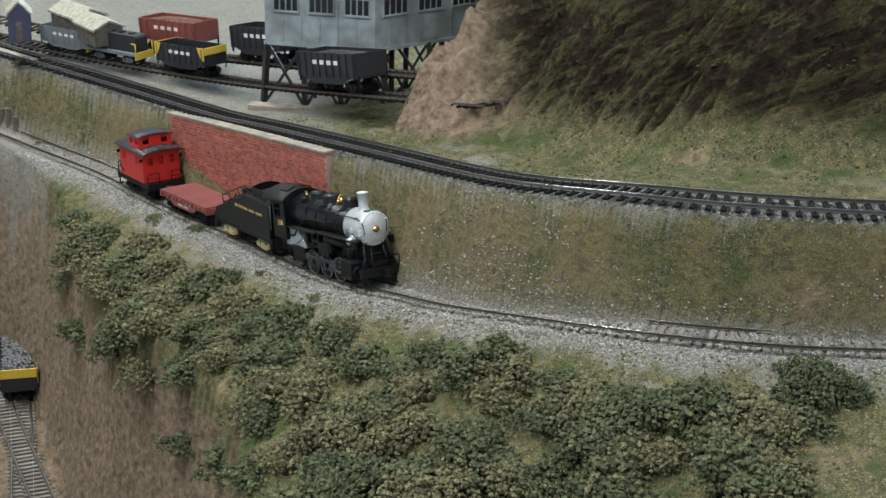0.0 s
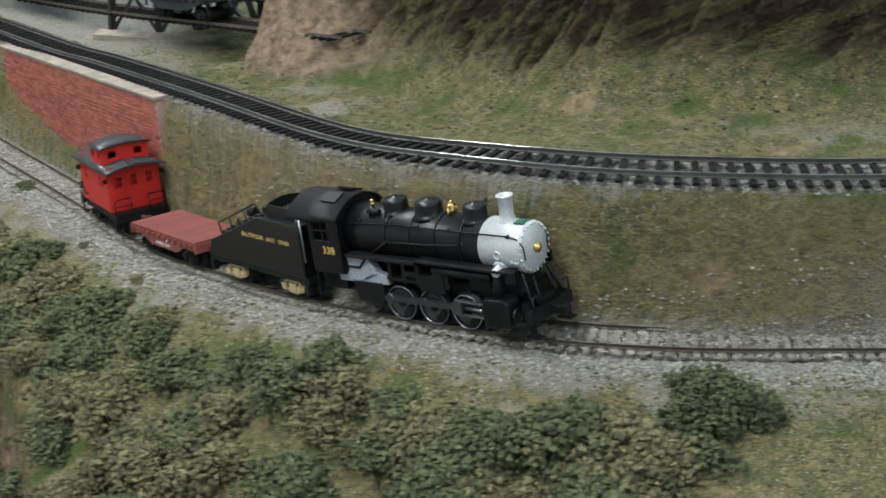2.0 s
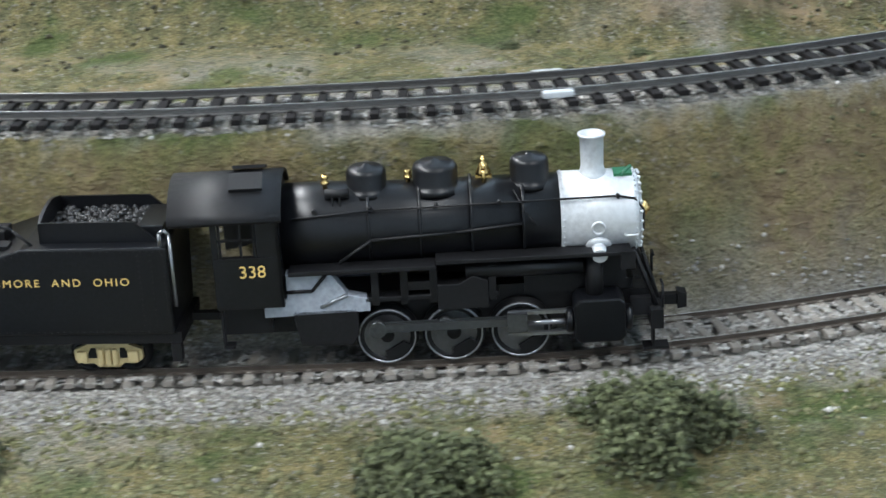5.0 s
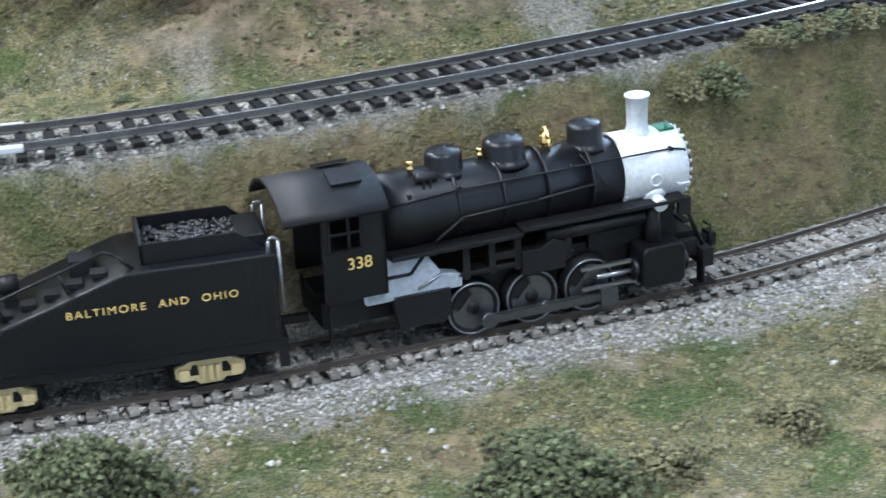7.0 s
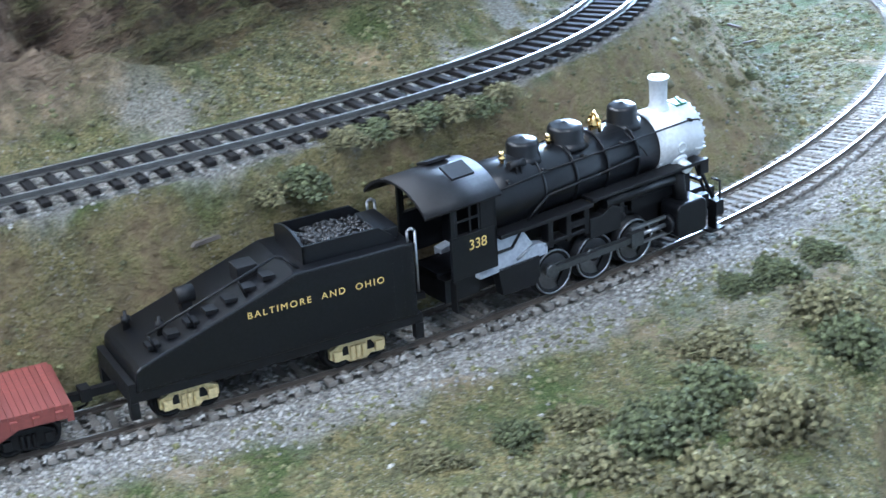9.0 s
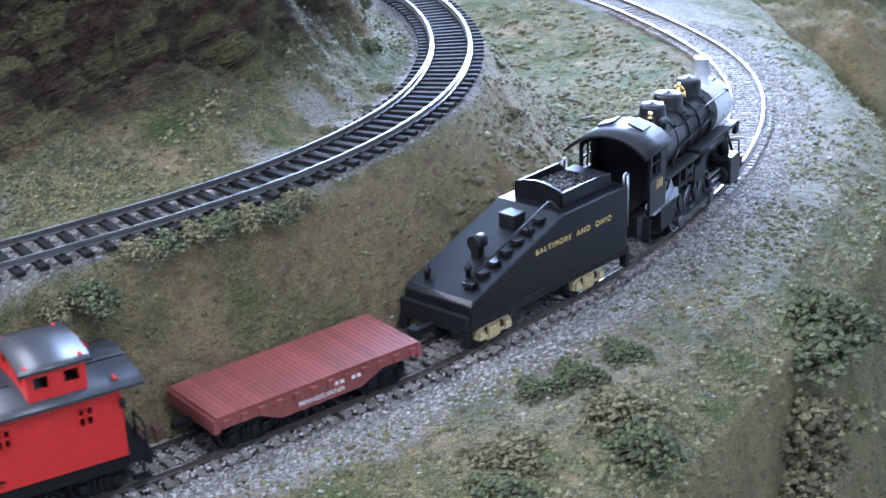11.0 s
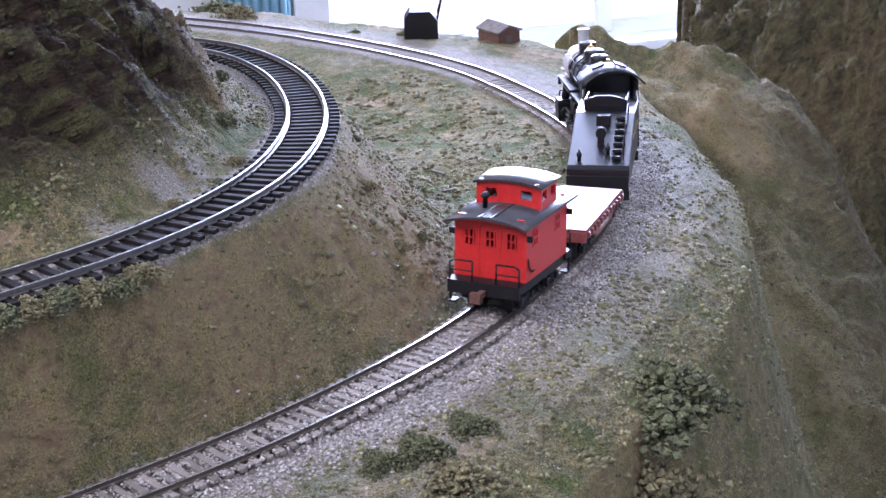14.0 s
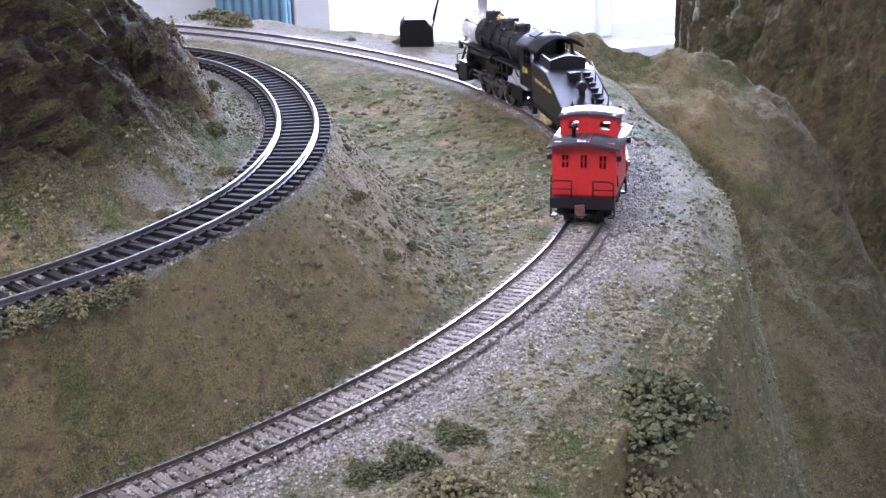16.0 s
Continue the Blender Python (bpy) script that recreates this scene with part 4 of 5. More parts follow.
    box(bm, .0420, .0500, -.0012, .0012, .0105, .0125)
    part("drawbar", bm, BLACK2, t)
    bm = B()
    box(bm, -.0510, -.0430, -.0011, .0011, .0085, .0110)
    prism(bm, [(-.0535, .0080), (-.0505, .0080), (-.0505, .0120), (-.0535, .0120)], -.0022, .0022)
    pipe(bm, [(-.0500, .001, .0085), (-.0515, .003, .0045), (-.0540, .003, .0040)], .0004)
    part("coupler", bm, BLACK2, t)
    for x in (-.0265, .0235):
        truck(t, x, BRASSMOULD)
    return t


def flat_car():
    t = thing("flat_car", "oxide red flat car with plank deck, stake pockets and white lettering", "freight car")
    L, hw = .0405, .0152
    bm = B()
    box(bm, -L, L, -hw + .0006, hw - .0006, .0120, .0148)
    part("deck_frame", bm, MAROON, t)
    n = 40
    bm = B()
    box(bm, -L / n * .93, L / n * .93, -hw, hw, 0, .0010)
    me = mesh_of("plank", bm, varied(MAROON, .16, False))
    for k in range(n):
        ob = new("plank", me)
        ob.parent, ob.location = t, (-L + (k + .5) * 2 * L / n, 0, .0148)
    for sy in (-1, 1):
        bm = B()
        y0, y1 = sorted((sy * (hw - .0014), sy * (hw - .0002)))
        prism(bm, [(-L, .0110), (-L * .62, .0110), (-L * .40, .0070), (L * .40, .0070), (L * .62, .0110), (L, .0110), (L, .0148), (-L, .0148)], y0, y1)
        sill = part("side_sill", bm, MAROON, t, "deep fish-belly side sill")
        for x in np.linspace(-L * .92, L * .92, 12):
            bm = B()
            box(bm, x - .0011, x + .0011, sy * (hw + .0004) - .0008, sy * (hw + .0004) + .0008, .0118, .0143)
            part("stake_pocket", bm, MAROON, sill)
        text_part("lettering", "PENNSYLVANIA", .0026, pose(0, sy * (hw - .00012), .0092, 90, 0, 0 if sy < 0 else 180), WHITE, t, "white lettering")
        bm = B()
        for k in range(4):
            x = .006 + k * .0024 + (.002 if k > 1 else 0)
            box(bm, -x * sy - .0008, -x * sy + .0008, sy * (hw - .0002) - .0001, sy * (hw - .0002) + .0001, .0112, .0125)
        part("number_bars", bm, WHITE, t)
    for sx in (-1, 1):
        bm = B()
        box(bm, sx * L - .0010, sx * L + .0010, -hw, hw, .0100, .0148)
        part("end_beam", bm, MAROON, t)
        bm = B()
        box(bm, min(sx * (L + .001), sx * (L + .008)), max(sx * (L + .001), sx * (L + .008)), -.0011, .0011, .0085, .0108)
        part("coupler", bm, BLACK2, t)
    bm = B()
    box(bm, -L * .9, L * .9, -.0040, .0040, .0080, .0122)
    part("centre_sill", bm, BLACK2, t)
    for x in (-.0275, .0275):
        truck(t, x, BLACK2)
    return t


def caboose():
    t = thing("caboose", "bright red short caboose with cupola, black roofs and end railings", "caboose")
    x0, x1, hw, zb, ze = -.0215, .0215, .0150, .0135, .0365
    bm = B()
    # side walls with two window openings each
    wins = [(-.0150, -.0105), (.0085, .0130)]
    for sy in (-1, 1):
        y0, y1 = sorted((sy * hw, sy * (hw - .0010)))
        box(bm, x0, x1, y0, y1, zb, .0265)
        box(bm, x0, x1, y0, y1, .0325, ze)
        for a, b in ((x0, wins[0][0]), (wins[0][1], wins[1][0]), (wins[1][1], x1)):
            box(bm, a, b, y0, y1, .0265, .0325)
    for sx, xx in ((-1, x0), (1, x1)):
        a, b = sorted((xx, xx - sx * .0010))
        box(bm, a, b, -hw + .0010, hw - .0010, zb, .0265)
        box(bm, a, b, -hw + .0010, hw - .0010, .0325, ze + .0020)
        for c, d in ((-hw + .001, -.0105), (-.0070, -.0018), (.0018, .0070), (.0105, hw - .001)):
            box(bm, a, b, c, d, .0265, .0325)
        for yy in (-.0045, .0045):
            bm2 = B()
            box(bm2, min(xx, xx + sx * .0002), max(xx, xx + sx * .0002), yy - .0001, yy + .0001, zb, .0360)
            part("panel_line", bm2, RED, t)
    part("body", bm, RED, t, "smooth red body shell")
    for sy in (-1, 1):
        for a, b in wins:
            bm = B()
            y = sy * (hw - .0004)
            for c in (a, b, (a + b) / 2):
                box(bm, c - .0004, c + .0004, y - .0007, y + .0007, .0263, .0327)
            for z in (.0263, .0295, .0323):
                box(bm, a, b, y - .0007, y + .0007, z, z + .0006)
            part("window_frame", bm, RED, t)
    for sx, xx in ((-1, x0), (1, x1)):
        for yy in (-.00875, 0, .00875):
            bm = B()
            w = .0018
            for c in (yy - w, yy, yy + w):
                box(bm, xx - .0006, xx + .0006, c - .0003, c + .0003, .0265, .0325)
            box(bm, xx - .0006, xx + .0006, yy - w, yy + w, .0293, .0299)
            part("end_window_frame", bm, RED, t)
    # main roof, low arch with long overhang

    def arched(xa, xb, h, rise, z, mt, nm, th=.0009, label=""):
        bm = B()
        n = 11
        pts = [(yy, z + rise * (1 - (yy / h) ** 2)) for yy in np.linspace(-h, h, n)]
        lists = [[bm.verts.new((xx, p[0], p[1] + dz)) for p in pts] for xx in (xa, xb) for dz in (0, -th)]
        a, a2, b, b2 = lists
        for i in range(n - 1):
            bm.faces.new((a[i], b[i], b[i + 1], a[i + 1])).smooth = True
            bm.faces.new((a2[i + 1], b2[i + 1], b2[i], a2[i])).smooth = True
            bm.faces.new((a[i], a[i + 1], a2[i + 1], a2[i]))
            bm.faces.new((b[i + 1], b[i], b2[i], b2[i + 1]))
        for i in (0, n - 1):
            bm.faces.new((a[i], a2[i], b2[i], b[i]))
        bmesh.ops.recalc_face_normals(bm, faces=bm.faces)
        return part(nm, bm, mt, t, label)
    arched(x0 - .0065, x1 + .0065, .0172, .0028, .0368, ROOFGREY, "main_roof", .0009, "black plastic roof with a bluish sheen")
    bm = B()
    bm.free()
    for yy in (-.0022, -.0008, .0008, .0022):
        for a, b in ((x0 - .0060, -.0062), (.0150, x1 + .0060)):
            bm = B()
            box(bm, a, b, yy - .0006, yy + .0006, .0394, .0400)
            part("roof_walk_plank", bm, ROOFGREY, t)
    # cupola
    bm = B()
    cx0, cx1, ch = -.0040, .0130, .0136
    za, zb2 = .0366, .0470
    for sy in (-1, 1):
        y0, y1 = sorted((sy * ch, sy * (ch - .0010)))
        box(bm, cx0, cx1, y0, y1, za, .0412)
        box(bm, cx0, cx1, y0, y1, .0450, zb2)
        for a, b in ((cx0, cx0 + .0020), (cx0 + .0062, cx1 - .0062), (cx1 - .0020, cx1)):
            box(bm, a, b, y0, y1, .0412, .0450)
    for xx in (cx0, cx1 - .0010):
        box(bm, xx, xx + .0010, -ch + .001, ch - .001, za, .0412)
        box(bm, xx, xx + .0010, -ch + .001, ch - .001, .0450, zb2 + .0012)
        for c, d in ((-ch + .001, -.0098), (-.0050, .0050), (.0098, ch - .001)):
            box(bm, xx, xx + .0010, c, d, .0412, .0450)
    part("cupola", bm, RED, t)
    arched(cx0 - .0018, cx1 + .0018, ch + .0010, .0018, .0474, ROOFGREY, "cupola_roof", .0008)
    bm = B()
    turned(bm, (-.0130, .0060, .0380), (0, 0, 1), [(0, .0010), (.0055, .0010), (.0056, .0018), (.0068, .0018), (.0070, .0012), (.0076, .0010)], 14)
    part("smoke_jack", bm, BLACK2, t)
    for sx, xx in ((-1, x0), (1, x1)):
        bm = B()
        box(bm, min(xx, xx + sx * .0060), max(xx, xx + sx * .0060), -hw, hw, .0105, .0135)
        box(bm, xx + sx * .0060 - .0008, xx + sx * .0060 + .0008, -hw, hw, .0085, .0135)
        for sy in (-1, 1):
            box(bm, xx + sx * .004 - .0022, xx + sx * .004 + .0022, sy * .0135 - .0014, sy * .0135 + .0014, .0040, .0048)
            box(bm, xx + sx * .004 - .0004, xx + sx * .004 + .0004, sy * .0148 - .0004, sy * .0148 + .0004, .0048, .0105)
        part("platform", bm, BLACK2, t)
        bm = B()
        e = xx + sx * .0058
        for sy in (-1, 1):
            pipe(bm, [(e, sy * .0145, .0135), (e, sy * .0145, .0205), (e, sy * .0125, .0215), (e, sy * .0050, .0215), (e, sy * .0050, .0135)], .0004, 6)
            pipe(bm, [(e, sy * .0145, .0175), (e, sy * .0050, .0175)], .0003, 5)
        part("end_railing", bm, BLACK2, t)
        for sy in (-1, 1):
            bm = B()
            box(bm, xx - .0006 - sx * .0003, xx + .0006 - sx * .0003, sy * (hw + .0012) - .0012, sy * (hw + .0012) + .0012, .0300, .0325)
            part("marker_lamp", bm, BLACK2, t, bevel=.0003)
        bm = B()
        box(bm, min(xx + sx * .006, xx + sx * .0125), max(xx + sx * .006, xx + sx * .0125), -.0011, .0011, .0085, .0108)
        prism(bm, [(xx + sx * .0125, .0078), (xx + sx * .0150, .0078), (xx + sx * .0150, .0118), (xx + sx * .0125, .0118)], -.0022, .0022)
        part("coupler", bm, RUSTY, t, "rust-brown plastic coupler")
    bm = B()
    for sy in (-1, 1):
        pipe(bm, [(x0 + .0010, sy * (hw + .0004), .0230), (x0 + .0016, sy * (hw + .0006), .0195), (x0 + .0040, sy * (hw + .0006), .0172), (x0 + .0075, sy * (hw + .0004), .0168)], .00035, 6)
    part("grab_iron", bm, BLACK2, t)
    bm = B()
    box(bm, x0, x1, -.0140, .0140, .0090, .0136)
    part("underframe", bm, BLACK2, t)
    for x in (-.0130, .0130):
        truck(t, x, BLACK2, .0048, .0068)
    return t


# ---- small shrubs ----


def shrub_mesh(seed, n, r, h, mt, cr=.0016):
    rs = np.random.RandomState(seed)
    a, u, q = rs.rand(n) * 6.283, rs.rand(n), rs.rand(n) ** .45
    lob = 1 + .30 * np.sin(a * 3 + seed) + .18 * np.sin(a * 5 + 2 * seed)
    el = u ** .8 * 1.5
    c = np.stack([np.cos(a) * np.cos(el) * r * lob * q, np.sin(a) * np.cos(el) * r * lob * q, h * np.sin(el) * q * (.8 + .4 * rs.rand(n))], 1)
    v, f = crumbs(c, cr * (.5 + .9 * rs.rand(n)), rs, 1.0)
    me = bpy.data.meshes.new("shrub")
    me.from_pydata(v.tolist(), [], f.tolist())
    me.materials.append(mt)
    return me


def resized(t, sx, sy, sz):
    """Draws out a vehicle's parts; its wheels stay round and only move along."""
    d = Matrix.Diagonal((sx, sy, sz, 1))
    todo = [(ob, ob.parent) for ob in t.children_recursive]
    for ob, _ in todo:
        if ob.name.startswith("wheelset"):
            continue
        mb = ob.matrix_basis.copy()
        if ob.data.users == 1:
            if ob.parent == t:
                ob.data.transform(d @ mb)
                ob.matrix_basis = Matrix()
            else:
                ob.data.transform(d)
        else:
            ob.matrix_basis = d @ mb
    for k, (w, r, place, o) in enumerate(WHEELS):
        if w.parent == t:
            WHEELS[k] = (w, r, (place[0] * sx, place[1], place[2]), o)
            w.location.x *= sx
    return t


ENGINE, TENDER, FLAT, VAN = locomotive(), resized(tender(), 1.14, 1.03, 1.07), flat_car(), resized(caboose(), 1.10, 1.06, 1.06)


# ---- the room ----


def slab(name, x0, x1, y0, y1, z0, z1, material, label, category="wall"):
    bm = B()
    box(bm, x0, x1, y0, y1, z0, z1)
    return tagged(part(name, bm, material), label, category, kind="structure")


slab("floor", -3, 4, -3, 3.2, -1.2, -1.15, FLOORTILE, "plain brown room floor", "floor")
slab("ceiling", -3, 4, -3, 3.2, 1.5, 1.55, PAINTWALL, "plain pale ceiling", "ceiling")
slab("wall_south", -3, 4, -3.1, -3, -1.15, 1.5, PAINTWALL, "plain pale painted wall")
slab("wall_west", -3.1, -3, -3, 3.0, -1.15, 1.5, PAINTWALL, "plain pale painted wall")
slab("wall_east", 4, 4.1, -3, 3.0, -1.15, 1.5, PAINTWALL, "plain pale painted wall")
slab("wall_north_1", -3, 1.04, 3.0, 3.12, -1.15, 1.5, PAINTWALL, "plain pale painted wall")
slab("wall_north_2", 2.20, 4, 3.0, 3.12, -1.15, 1.5, PAINTWALL, "plain pale painted wall")
slab("wall_north_3", 1.04, 2.20, 3.0, 3.12, -1.15, -.66, PAINTWALL, "plain pale painted wall below the window")
slab("wall_north_4", 1.04, 2.20, 3.0, 3.12, 1.30, 1.5, PAINTWALL, "plain pale painted wall above the window")
win = thing("window_1", "tall bright window with white frame", "window")
win["kind"] = "structure"
for a in ((.97, 1.04, 2.94, 3.0, -.72, 1.36), (2.20, 2.26, 2.94, 3.0, -.72, 1.36), (1.04, 2.20, 2.94, 3.0, -.72, -.66), (1.60, 1.63, 3.02, 3.05, -.66, 1.30)):
    bm = B()
    box(bm, *a)
    part("window_frame", bm, PAINTWALL, win, bevel=.004)
GLOW = bpy.data.materials.new("overcast_daylight")
GLOW.use_nodes = True
glow = GLOW.node_tree.nodes["Principled BSDF"]
glow.inputs["Base Color"].default_value = (.7, .75, .8, 1)
glow.inputs["Emission Color"].default_value, glow.inputs["Emission Strength"].default_value = (.80, .90, 1.0, 1), .7
slab("backdrop", .3, 3.0, 3.9, 3.92, -1.15, 2.4, GLOW, "pale overcast daylight outside the window", "backdrop")
bm = B()
for k in range(16):
    x = .83 + k * .0085
    rod(bm, (x, 2.93 + .008 * (k % 2), -.95), (x, 2.93 + .008 * (k % 2), 1.36), .0065, 8)
tagged(part("curtain", bm, CURTAIN), "pale blue curtain hanging beside the window", "curtain")
for lx, ly in TUBES:
    t = thing("tube_light", "white ceiling tube light fitting", "ceiling light", "tube lights")
    bm = B()
    box(bm, lx - .10, lx + .10, ly - .63, ly + .63, 1.42, 1.50)
    part("housing", bm, PAINTWALL, t, bevel=.006)

# ---- brick retaining walls ----


def brick_wall(a, b, height, label, singles):
    """Courses of bricks laid on a mortar core from a to b."""
    a, b = Vector(a), Vector(b)
    L = (b - a).length
    d = (b - a).normalized()
    m = pose(a.x, a.y, a.z, 0, -math.degrees(math.asin(d.z)), math.degrees(math.atan2(d.y, d.x)))
    z0, z1 = -height, 0
    w = tagged(new("wall_brick"), label, "retaining wall", kind="structure")
    w.matrix_basis = m
    bm = B()
    box(bm, 0, L, 0, .008, z0, z1)
    part("mortar_core", bm, MORTAR, w)
    bm = B()
    box(bm, -.001, L + .001, -.0012, .009, z1, z1 + .002)
    part("coping", bm, ROCKPAINT, w, bevel=.0004)
    bl, bh, g = .0046, .0019, .0005
    bm = B()
    box(bm, -bl / 2, bl / 2, -.0007, .0005, -bh / 2, bh / 2)
    bmesh.ops.bevel(bm, geom=[e for e in bm.edges if e.verts[0].co.y < 0 and e.verts[1].co.y < 0], offset=.0002, segments=1, affect="EDGES")
    me = mesh_of("brick", bm, BRICK)
    rs, n, rest = random.Random(4), 0, B()
    rows = int((z1 - z0) / (bh + g))
    for r in range(rows - 1, -1, -1):
        z = z0 + (r + .5) * (bh + g)
        x = bl / 2 + (bl / 2 if r % 2 else 0)
        while x < L - bl / 2:
            y = rs.uniform(-.0003, .0003)
            if n < singles:
                ob = new("brick", me)
                ob.parent, ob.matrix_basis = w, pose(x, y, z, rs.uniform(-3, 3), 0, rs.uniform(-2, 2))
            else:
                box(rest, x - bl / 2, x + bl / 2, y - .0007, .0005, z - bh / 2, z + bh / 2)
            n += 1
            x += bl + g
    ob = part("brick_rest", rest, BRICKBULK, w)
    ob["kind"] = "stuff"
    return w


brick_wall(deep(-.397, .352, .050), deep(-.300, .254, .0575), .080, "weathered red brick retaining wall below the upper track", 300)
brick_wall(deep(-.60, .556, .05), deep(-.500, .465, .05), .09, "weathered red brick retaining wall beside a timber crib", 60)

# ---- shrubs and turf ----
SHRUBS = [shrub_mesh(k, 900, .013, .0085, BUSHA if k % 2 else BUSHB, .00095) for k in range(6)]
BIG = [shrub_mesh(20 + k, 3600, .021, .015, BUSHA, .00095) for k in range(2)]


def shrub(x, y, size, mesh, label="dark green foam shrub on the slope", group="shrubs"):
    x, y, _ = deep(x, y, -.01)
    z = zat(x, y)
    ob = new("shrub", mesh)
    ob.matrix_basis = pose(x, y, z - .0015, 0, 0, random.uniform(0, 360)) @ Matrix.Diagonal((size, size, size * random.uniform(.8, 1.1), 1))
    return tagged(ob, label, "shrub", group)


random.seed(12)
cx, cy = np.random.RandomState(5).uniform(-.47, -.06, 1500), np.random.RandomState(6).uniform(-.06, .34, 1500)
dxy = np.array([deep(a, b, -.02)[:2] for a, b in zip(cx, cy)])
_, cdl, _ = LOW.side(dxy[:, 0], dxy[:, 1])
_, cdc, _ = CLIFF.side(dxy[:, 0], dxy[:, 1])
lim = np.interp(cx, [-.45, -.30, -.20, -.06], [-.050, -.054, -.044, -.062])
ok = [(float(x), float(y)) for x, y, a, b, c in zip(cx, cy, cdl, cdc, lim) if a < c and b < .010]
for x, y in ok[:270]:
    shrub(x, y, random.uniform(1.15, 1.85), random.choice(SHRUBS))
for x, y, s in ((-.049, .070, 1.15), (.089, .045, 1.0), (.149, .060, 1.0), (.267, .055, 1.1)):
    shrub(x, y, s, BIG[int(s * 20) % 2], "large dark green foam bush beside the lower track", "large bushes")
for x, y, s in ((-.304, .165, .5), (-.335, .200, .35), (-.40, .285, .7), (-.375, .265, .7), (.516, .165, .8), (.508, .19, .6), (.474, .15, .7), (.518, .147, .8), (.465, .125, .8), (.436, .10, .8),
                (.399, .112, .45), (.371, .105, .5), (.418, .118, .5), (.622, .190, .8), (.602, .165, .9), (.640, .155, .9), (.59, .15, .8), (.492, .185, .45), (.399, .245, .3), (.413, .252, .3),
                (.531, .31, .45), (.523, .331, .4), (.545, .329, .45), (.592, .445, .35), (.30, .06, .6), (.34, .08, .6), (.42, .09, .8), (.45, .11, .8), (.39, .07, .9), (.48, .10, .9), (.45, .07, 1.0)):
    shrub(x, y, s * (1.5 if x > .28 and y < .2 else 1), random.choice(SHRUBS), "grey-green foam shrub on rough grass", "low shrubs")
for x, y, q in ((.575, .172, 1.5), (.590, .190, 1.7), (.602, .208, 1.9), (.612, .228, 1.8), (.622, .242, 1.6), (.606, .186, 1.9), (.620, .206, 1.8), (.632, .250, 1.4), (.590, .165, 1.6), (.530, .205, .8)):
    shrub(x, y, q, random.choice(SHRUBS), "pale grey-green bush at the edge of the drop", "edge bushes")
for k, (x, y) in enumerate(((.335, .186), (.345, .190), (.362, .200), (.372, .204), (.382, .209), (.391, .213), (.401, .218), (.411, .223), (.42, .229))):
    shrub(x, y, .95 if k == 1 else .68, SHRUBS[k % 6], "small green shrub in the hedge below the upper track", "hedge shrubs")
for x, y, s in ((-.205, .243, .7), (-.222, .252, .6), (-.262, .268, .55), (-.36, .375, .35), (-.505, .47, .9), (-.49, .43, .6), (-.45, .39, .5), (-.42, .36, .5), (.47, .36, .6), (.475, .40, .5), (.47, .33, .5), (.46, .31, .4), (.44, .29, .4),
                (.645, .755, .6), (.615, .765, .45), (.55, .83, 1.2), (.54, .86, 1.5), (.43, .27, .4), (.12, .20, .35), (.16, .19, .35)):
    shrub(x, y, s, random.choice(SHRUBS), "dark green shrub at the foot of the rocks", "rock shrubs")


def turf(name, label, n, x0, x1, y0, y1, seed, r, material, keepers):
    rs = np.random.RandomState(seed)
    x, y = rs.uniform(x0, x1, n), rs.uniform(y0, y1, n)
    _, a, _ = LOW.side(x, y)
    _, b, _ = UP.side(x, y)
    keep = keepers(x, y, a, b) & (fbm(x, y, 50, seed) + .25 * rs.randn(n) > -.05)
    x, y = x[keep], y[keep]
    z, att = land(x, y)
    v, f = crumbs(np.stack([x, y, z], 1), r * (.5 + rs.rand(len(x)) ** 2 * 1.6), rs, .7)
    return tagged(merged(name, v, f, material), label, "turf", kind="stuff")


turf("turf", "clumped olive ground foam turf on banks and verge", 150000, -.35, .72, -.02, .62, 7, .0008, TURF, lambda x, y, a, b: (((np.abs(a) > .021) & (np.abs(b) > .019)) | ((a > .0155) & (b < -.0165))) & ((a > 0) | (x > -.2) | (a > -.06)) & (b < .048))
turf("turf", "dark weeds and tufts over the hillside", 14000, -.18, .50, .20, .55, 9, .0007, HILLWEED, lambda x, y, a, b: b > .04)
turf("loose_stone", "scattered pale stones on grass and banks", 15000, -.35, .72, -.02, .62, 15, .0007, STONE, lambda x, y, a, b: ((a < -.02) | (a > .018)) & (np.abs(a) < .06) & (np.abs(b) > .019) & ((a < 0) | (np.abs(b) > .03)))
turf("turf", "rough turf and weeds on the outer slope", 30000, .44, .95, .05, .75, 17, .0011, TURF, lambda x, y, a, b: a < -.03)

turf("turf", "rough grey-green tufts in the hollow inside the curve", 9000, .36, .74, .26, .86, 21, .0016, BUSHB, lambda x, y, a, b: (a > .024) & (b < -.02))

# ---- loose sticks, joiners ----
for x, y, rz, l in ((.592, .476, -60, .012), (.590, .449, 8, .010), (.313, .176, 30, .011)):
    x, y, _ = deep(x, y, -.008)
    bm = B()
    prism(bm, [(-l / 2, 0), (l / 2, 0), (l / 2 - .001, .0014), (-l / 2 + .0012, .0012)], -.0008, .0008)
    ob = tagged(part("fallen_timber", bm, OLDWOOD), "weathered grey timber lying on the grass", "timber", "fallen timbers")
    ob.matrix_basis = pose(x, y, zat(x, y) + .0006, 0, 0, rz)
su = float(UP.side(np.array([.131]), np.array([.146]))[0][0])
for s in (su, UP.length * .965):
    for off in (-1, 1):
        bm = B()
        box(bm, -.0045, .0045, -.0014, .0014, -.0022, -.0002)
        ob = tagged(part("rail_joiner", bm, SILVER, bevel=.0004), "shiny soldered rail joiner on the upper track", "rail joiner", "rail joiners")
        ob.matrix_basis = UP.m(s) @ pose(0, off * (GAUGE / 2 + .0022), 0)

